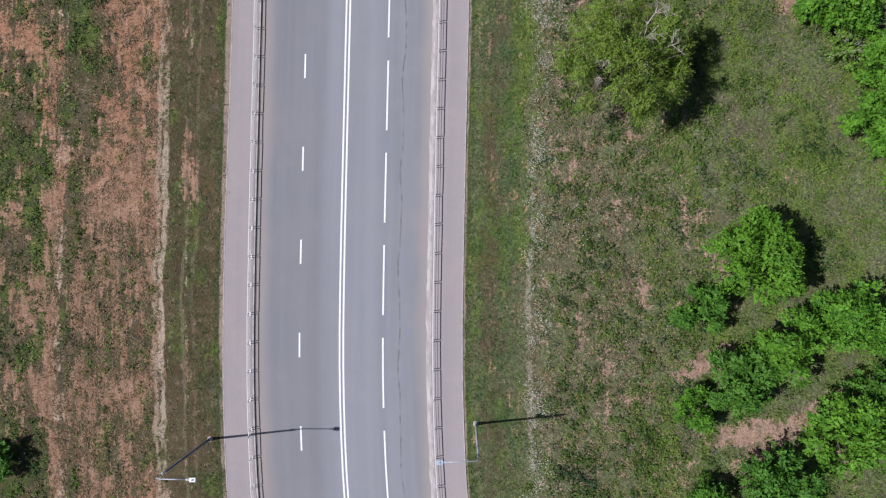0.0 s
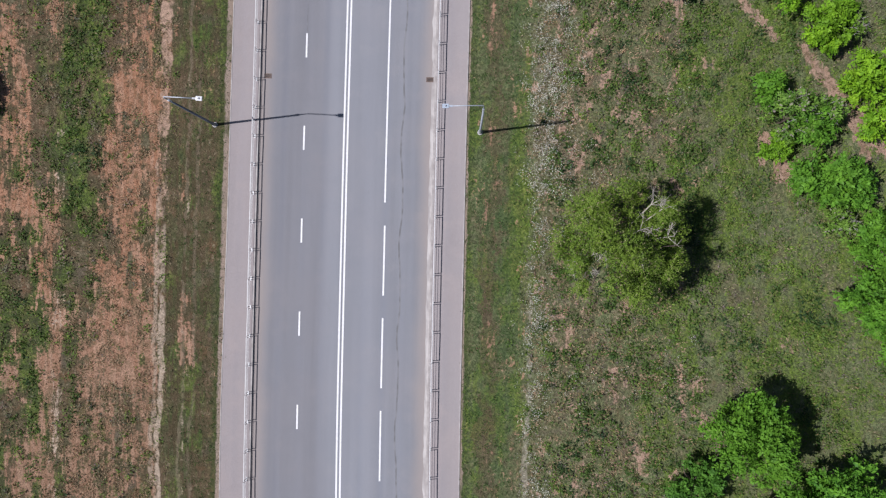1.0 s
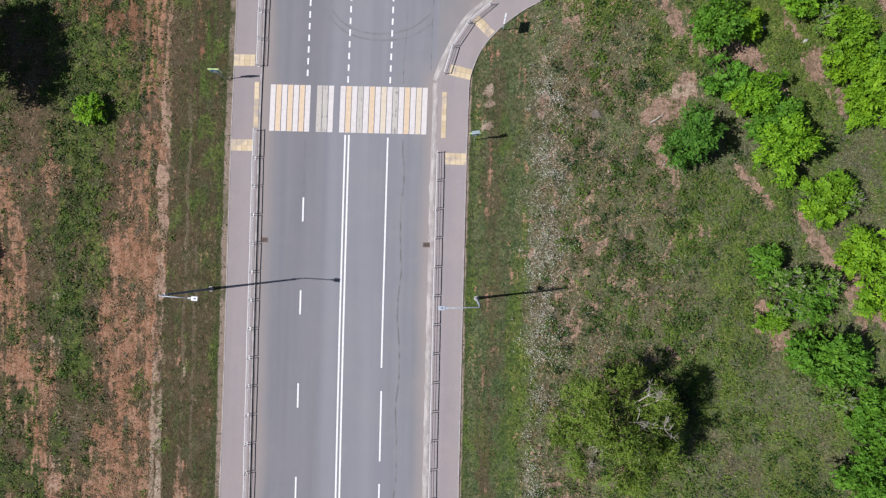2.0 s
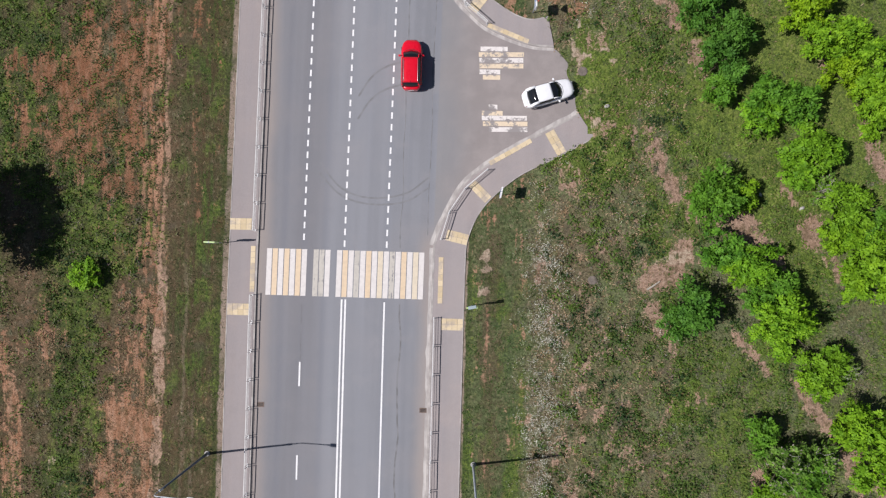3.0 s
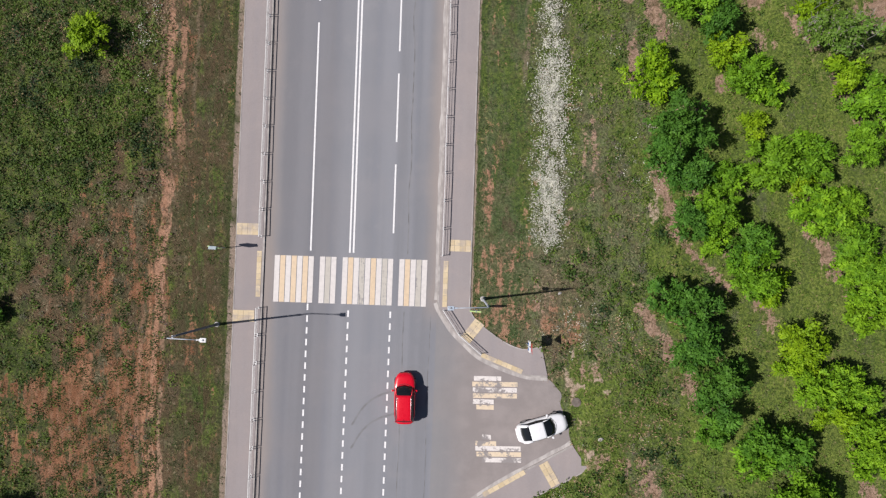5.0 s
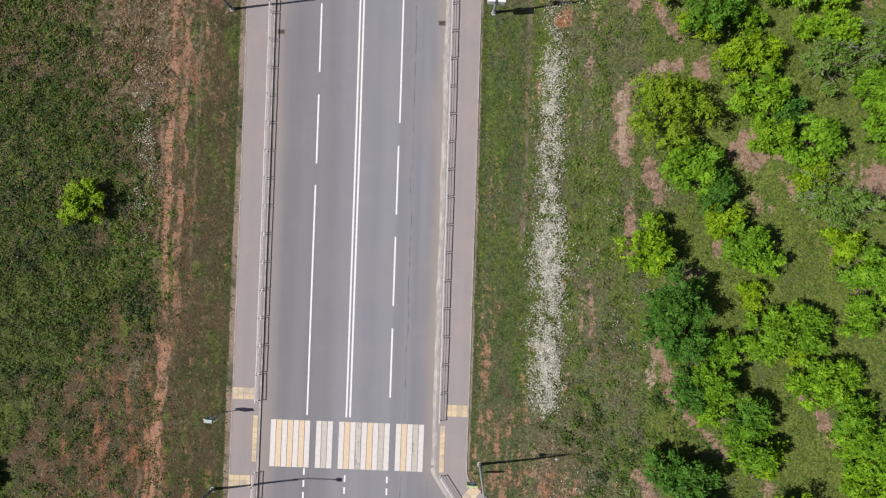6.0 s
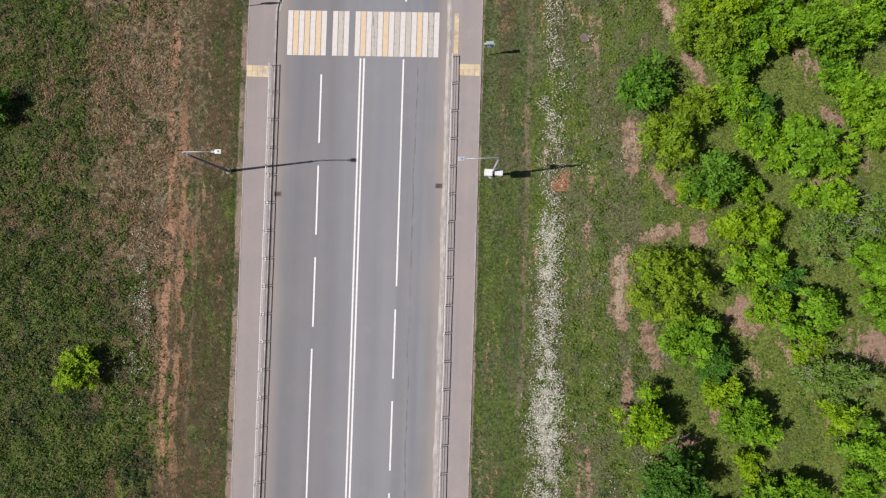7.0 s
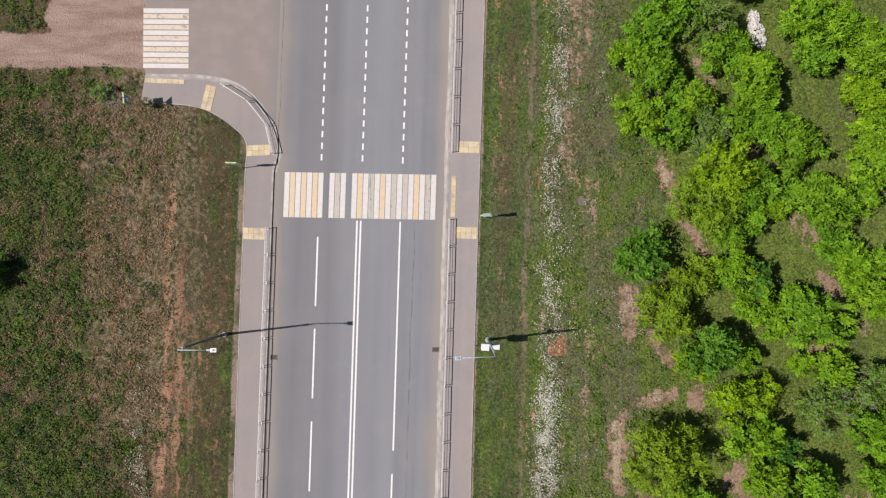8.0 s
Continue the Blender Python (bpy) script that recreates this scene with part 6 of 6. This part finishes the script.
def flower_strip(x, y):
    u = x - centre(y)
    core = np.exp(-((u - 16.9 - 0.5 * (waves(x * 0, y, 25, 61) - 0.5)) / (0.85 + 0.15 * soft(y, 70, 80) - 0.22 * soft(y, 86, 93))) ** 2) * (0.15 + 0.85 * soft(y, 70, 74)) * (1 - 0.62 * soft(y, 101, 108)) * (1 - 0.5 * soft(y, 119, 123))
    core = core * (1 - 0.95 * soft(y, 45, 50) * (1 - soft(y, 70, 73)))
    lower = 0.16 * np.exp(-((u - 17.6) / 1.6) ** 2) * soft(y, 12, 22) * (1 - soft(y, 41, 47))
    thin = np.exp(-((u - 16.2) / 0.5) ** 2) * (1 - soft(y, 6, 12)) * 0.22
    left = 0.16 * np.exp(-((u + 18.6) / 0.7) ** 2) * soft(y, 84, 92) * (1 - soft(y, 100, 106))
    return np.clip((core + lower + thin) * (0.10 + 0.90 * soft(0.55 * waves(x, y, 1.1, 62) + 0.45 * waves(x, y * 0.5, 3.5, 65), 0.42, 0.60)) * (0.25 + 0.75 * np.maximum(soft(waves(x * 0, y, 8, 66), 0.25, 0.55), soft(y, 71, 74) * (1 - soft(y, 92, 98)))) + left * soft(waves(x, y, 2, 63), 0.3, 0.7), 0, 1)


WIDE = (-41, 40, -25, 140)


def beside(x, y):
    return np.abs(x - centre(y))


def left_side(x, y):
    return (x < centre(y)).astype(float)


def lawn(x, y):
    """The short fresh grass where the side road ends."""
    return blob(x, y, 12.0, 59.0, 3.6, 4.6)


# the mown strips beside the footways
blades("grass", *scatter(90000, -24, 13, -25, 140, lambda x, y: (1 - soft(beside(x, y), 14.5, 16.5)) * (1 - 0.45 * left_side(x, y)) * open_soil(x, y) * soft(waves(x, y, 1.6, 20), 0.1, 0.6), 10), 4, 0.13, 0.16, 0.05, grass_deep, "short deep green roadside grass", "grass")
# the meadow
blades("grass", *scatter(100000, *WIDE, lambda x, y: open_soil(x, y) * soft(lushness(x, y) + 0.6 * (waves(x, y, 1.7, 21) - 0.5), 0.28, 0.78) * soft(beside(x, y), 14.8, 16.5) * (1 - 0.35 * left_side(x, y)) * (1 - 0.55 * glade(x, y)) * (1 - 0.6 * dry_corner(x, y)), 11), 4, 0.24, 0.18, 0.06, grass_green, "green meadow grass", "grass")
blades("grass", *scatter(95000, *WIDE, lambda x, y: open_soil(x, y) * (1 - soft(lushness(x, y), 0.35, 0.9)) * soft(waves(x, y, 1.4, 22), 0.2, 0.7) * soft(beside(x, y), 14, 16) * (1 - 0.5 * dry_corner(x, y)), 12), 4, 0.22, 0.18, 0.055, grass_dull, "dull olive meadow grass", "grass")
blades("dry_grass", *scatter(85000, *WIDE, lambda x, y: np.clip(0.22 + bare_soil(x, y) + 0.5 * (1 - soft(lushness(x, y), 0.1, 0.45)) - 2 * earth_track(x, y), 0, 1) * soft(waves(x, y, 2.1, 23), 0.25, 0.7) * (0.2 + 0.8 * soft(beside(x, y), 14.5, 16.5)), 13), 4, 0.17, 0.16, 0.04, grass_dry, "bleached dry grass", "dry grass")
def on_soil(x, y):
    soil_here = bare_soil(x, y)
    return soft(soil_here, 0.18, 0.45) * (1 - soft(soil_here, 0.8, 1.0)) * soft(waves(x, y * 0.3, 1.1, 26), 0.35, 0.75) * soft(beside(x, y), 14.5, 16.5)


blades("dry_grass", *scatter(34000, -36, -22, 30, 125, lambda x, y: on_soil(x, y) * soft(y, 36, 48), 22), 6, 0.13, 0.30, 0.07, grass_deep, "olive tufts on the red soil", "dry grass")
blades("dry_grass", *scatter(24000, -36, -24, -25, 48, lambda x, y: on_soil(x, y) * (1 - soft(y, 36, 48)), 23), 5, 0.14, 0.30, 0.065, grass_straw, "pale straw tufts on the red soil", "dry grass")
blades("dry_grass", *scatter(26000, -40, -20, 84, 128, lambda x, y: soft(beside(x, y), 15.5, 17.5) * (0.30 + 0.70 * np.maximum(dry_corner(x, y), 0.6 * soft(y, 100, 106))) * soft(0.5 * waves(x, y, 1.5, 28) + 0.5 * waves(x, y * 0.6, 6, 29), 0.36, 0.60), 25), 7, 0.20, 0.20, 0.06, grass_straw, "pale straw flecks on the waste ground", "dry grass")
blades("dry_grass", *scatter(24000, 5, 22, -25, 66, lambda x, y: open_soil(x, y) * soft(beside(x, y), 15.5, 17) * (1 - soft(beside(x, y), 26, 31)) * soft(waves(x, y, 1.9, 27), 0.35, 0.75) * (1 - 0.9 * lawn(x, y)), 24), 4, 0.20, 0.22, 0.05, grass_straw, "pale dry stalks in the meadow", "dry grass")
weeds("weeds", *scatter(22000, *WIDE, lambda x, y: open_soil(x, y) * (1 - 0.97 * lawn(x, y)) * soft(0.6 * waves(x, y, 1.5, 31) + 0.4 * waves(x, y, 6, 35) + 0.75 * lushness(x, y), 0.66, 1.16) * soft(beside(x, y), 14, 18) * (1 - 0.62 * left_side(x, y)) * (1 - 0.75 * glade(x, y)), 14), 22, 0.34, 0.20, weed_leaves, "low green weeds in the meadow")
weeds("weeds", *scatter(20000, -41, -20, -25, 140, lambda x, y: open_soil(x, y) * (1 - 0.97 * lawn(x, y)) * open_soil(x, y) * soft(0.5 * waves(x, y * 0.6, 1.3, 33) + 0.5 * waves(x, y * 0.5, 3.2, 36) + 0.6 * lushness(x, y) + 0.08 * soft(y, 76, 82), 0.72, 1.02) * soft(beside(x, y), 15.5, 19) * (0.55 + 0.45 * soft(y, 70, 78)) * (1 - 0.75 * dry_corner(x, y)), 17), 20, 0.34, 0.20, weed_deep, "dark green weeds on the waste ground")
weeds("weeds", *scatter(19000, *WIDE, lambda x, y: open_soil(x, y) * (1 - 0.97 * lawn(x, y)) * soft(waves(x, y, 1.8, 32), 0.25, 0.75) * soft(beside(x, y), 15.5, 18) * (1 - soft(lushness(x, y), 0.6, 1.0)) * (1 - 0.6 * left_side(x, y) * soft(beside(x, y), 21, 24)) * (1 - 0.8 * glade(x, y)), 15), 20, 0.30, 0.15, weed_grey, "greyish dry weeds in the meadow")
weeds("weeds", *scatter(13000, 4, 24, -25, 75, lambda x, y: open_soil(x, y) * (1 - 0.97 * lawn(x, y)) * soft(0.6 * waves(x, y, 2.2, 37) + 0.4 * waves(x, y, 8, 38), 0.5, 0.8) * soft(beside(x, y), 16, 18) * (1 - soft(beside(x, y), 28, 34)), 21), 20, 0.42, 0.22, weed_deep, "taller dark weeds in the dry meadow")
weeds("weeds", *scatter(4200, -41, -20, 78, 128, lambda x, y: open_soil(x, y) * soft(0.5 * waves(x, y, 1.6, 39) + 0.5 * waves(x, y, 5.0, 40), 0.54, 0.66) * soft(beside(x, y), 17, 20) * (1 - 0.6 * soft(y, 100, 108)) * (1 - 0.5 * dry_corner(x, y)), 26), 24, 0.50, 0.22, weed_deep, "tall dark weeds in clumps on the waste ground")
weeds("weeds", *scatter(4200, 6, 32, -25, 46, lambda x, y: open_soil(x, y) * soft(0.5 * waves(x, y, 1.9, 46) + 0.5 * waves(x, y, 6.0, 47), 0.48, 0.64) * soft(beside(x, y), 17, 20), 27), 24, 0.48, 0.22, weed_deep, "tall dark weeds in clumps in the meadow")
x1, y1, r = scatter(190000, 4, 16, -25, 140, flower_strip, 16)
x2, y2, _ = scatter(9000, -29, -23, 80, 110, flower_strip, 18)
x3, y3, _ = scatter(2600, 6, 20, -25, 140, lambda x, y: 0.5 * soft(beside(x, y), 15, 17) * soft(waves(x, y, 9, 64), 0.5, 0.8), 19)
x, y = np.r_[x1, x2, x3], np.r_[y1, y2, y3]
blades("flower_stalks", x[::3], y[::3], r, 4, 0.28, 0.2, 0.05, grass_dull, "stalks of white wild flowers", "grass")


def flowers(x, y, r):
    """White flower heads: small tilted plates over the stalks."""
    z = ground_z(x, y)
    verts = []
    for _ in range(8):
        count = len(x)
        base = np.stack([x + 0.19 * r.normal(size=count), y + 0.19 * r.normal(size=count), z + r.uniform(0.22, 0.40, count)], 1)
        a = r.uniform(0, 2 * np.pi, count)
        along = unit(np.stack([np.cos(a), np.sin(a), 0.3 * r.normal(size=count)], 1))
        normal = unit(np.stack([0.3 * r.normal(size=count), 0.3 * r.normal(size=count), np.ones(count)], 1))
        normal = unit(normal - along * (normal * along).sum(1, keepdims=True))
        size = r.uniform(0.04, 0.105, count) * np.where(y < 60, 0.7, 1.0)
        verts.append(leaf_quads(base, along, normal, size, size * 0.9))
    return tagged(new("white_flowers", leaf_mesh("white_flowers", np.concatenate(verts), petals)), "white wild flowers in a long strip", "flowers", kind="stuff")


flowers(x, y, r)


# ---- odds and ends in the meadow ----
def stones(name, spots, material, label, seed):
    rng = random.Random(seed)
    for sx, sy, size in spots:
        bm = bmesh.new()
        bmesh.ops.create_icosphere(bm, subdivisions=2, radius=1.0)
        for v in bm.verts:
            v.co *= 1 + 0.35 * (noise.noise(v.co * 1.6 + Vector((sx, sy, 0))))
        bmesh.ops.scale(bm, vec=(size, size * rng.uniform(0.6, 0.9), size * 0.55), verts=bm.verts)
        ob = part(name, bm, material)
        ob.matrix_basis = pose(sx, sy, float(ground_z(np.array(sx), np.array(sy))) + size * 0.2, 0, 0, rng.uniform(0, 360))
        tagged(ob, label, "stone")


stones("stone", [(13.3, 55.5, 0.24), (29.8, 46.7, 0.24), (9.9, 68.0, 0.16), (26.3, 47.9, 0.18)], stone_grey, "pale stone lying in the meadow", 3)
heap = bmesh.new()
heap_rng = random.Random(8)
for k in range(150):
    a, s = heap_rng.uniform(0, 2 * math.pi), math.sqrt(heap_rng.uniform(0, 1))
    size = heap_rng.uniform(0.08, 0.28)
    add(heap, box((size * 1.5, size, size * 0.8), (s * 0.8 * math.cos(a) + 0.25 * s * math.sin(a), s * 1.5 * math.sin(a) * (1 + 0.3 * math.cos(a)), 0.25 * (1 - s) + 0.06), size * 0.15, Euler((heap_rng.uniform(0, 3), heap_rng.uniform(0, 3), heap_rng.uniform(0, 3))).to_matrix().to_4x4()))
heap_thing = part("rubble_heap", heap, rubble_white)
heap_thing.matrix_basis = pose(28.1, 133.7, 0.2, 0, 0, 22) @ Matrix.Diagonal((0.8, 1.1, 1.0, 1))
tagged(heap_thing, "heap of white broken rubble between trees", "rubble", kind="stuff")

log = part("log", tube([(-0.55, -0.3, 0.1), (0, 0.03, 0.12), (0.55, 0.4, 0.1)], [0.09, 0.08, 0.06], 8), bleached_wood)
log.matrix_basis = pose(17.2, 40.1, float(ground_z(np.array(17.2), np.array(40.1))))
tagged(log, "short bleached log lying on bare soil", "log")


def brushwood(x, y, count, reach, seed):
    rng = random.Random(seed)
    bm = bmesh.new()
    for _ in range(count):
        a = rng.uniform(0, 2 * math.pi)
        q = Vector((rng.uniform(-1, 1) * reach * 0.6, rng.uniform(-1, 1) * reach * 0.35, rng.uniform(0.05, 0.3)))
        way = Vector((math.cos(a), math.sin(a), rng.uniform(-0.05, 0.2))) * rng.uniform(0.3, 1.0) * reach * 0.6
        add(bm, tube([q, q + way * 0.5 + Vector((0, 0, 0.05)), q + way], [0.024, 0.018, 0.007], 5))
    ob = part("brushwood", bm, bleached_wood)
    ob.matrix_basis = pose(x, y, float(ground_z(np.array(x), np.array(y))), 0, 0, -25)
    tagged(ob, "heap of cut bleached branches in the grass", "brushwood", kind="stuff")


brushwood(-28.3, 127.9, 60, 1.7, 4)
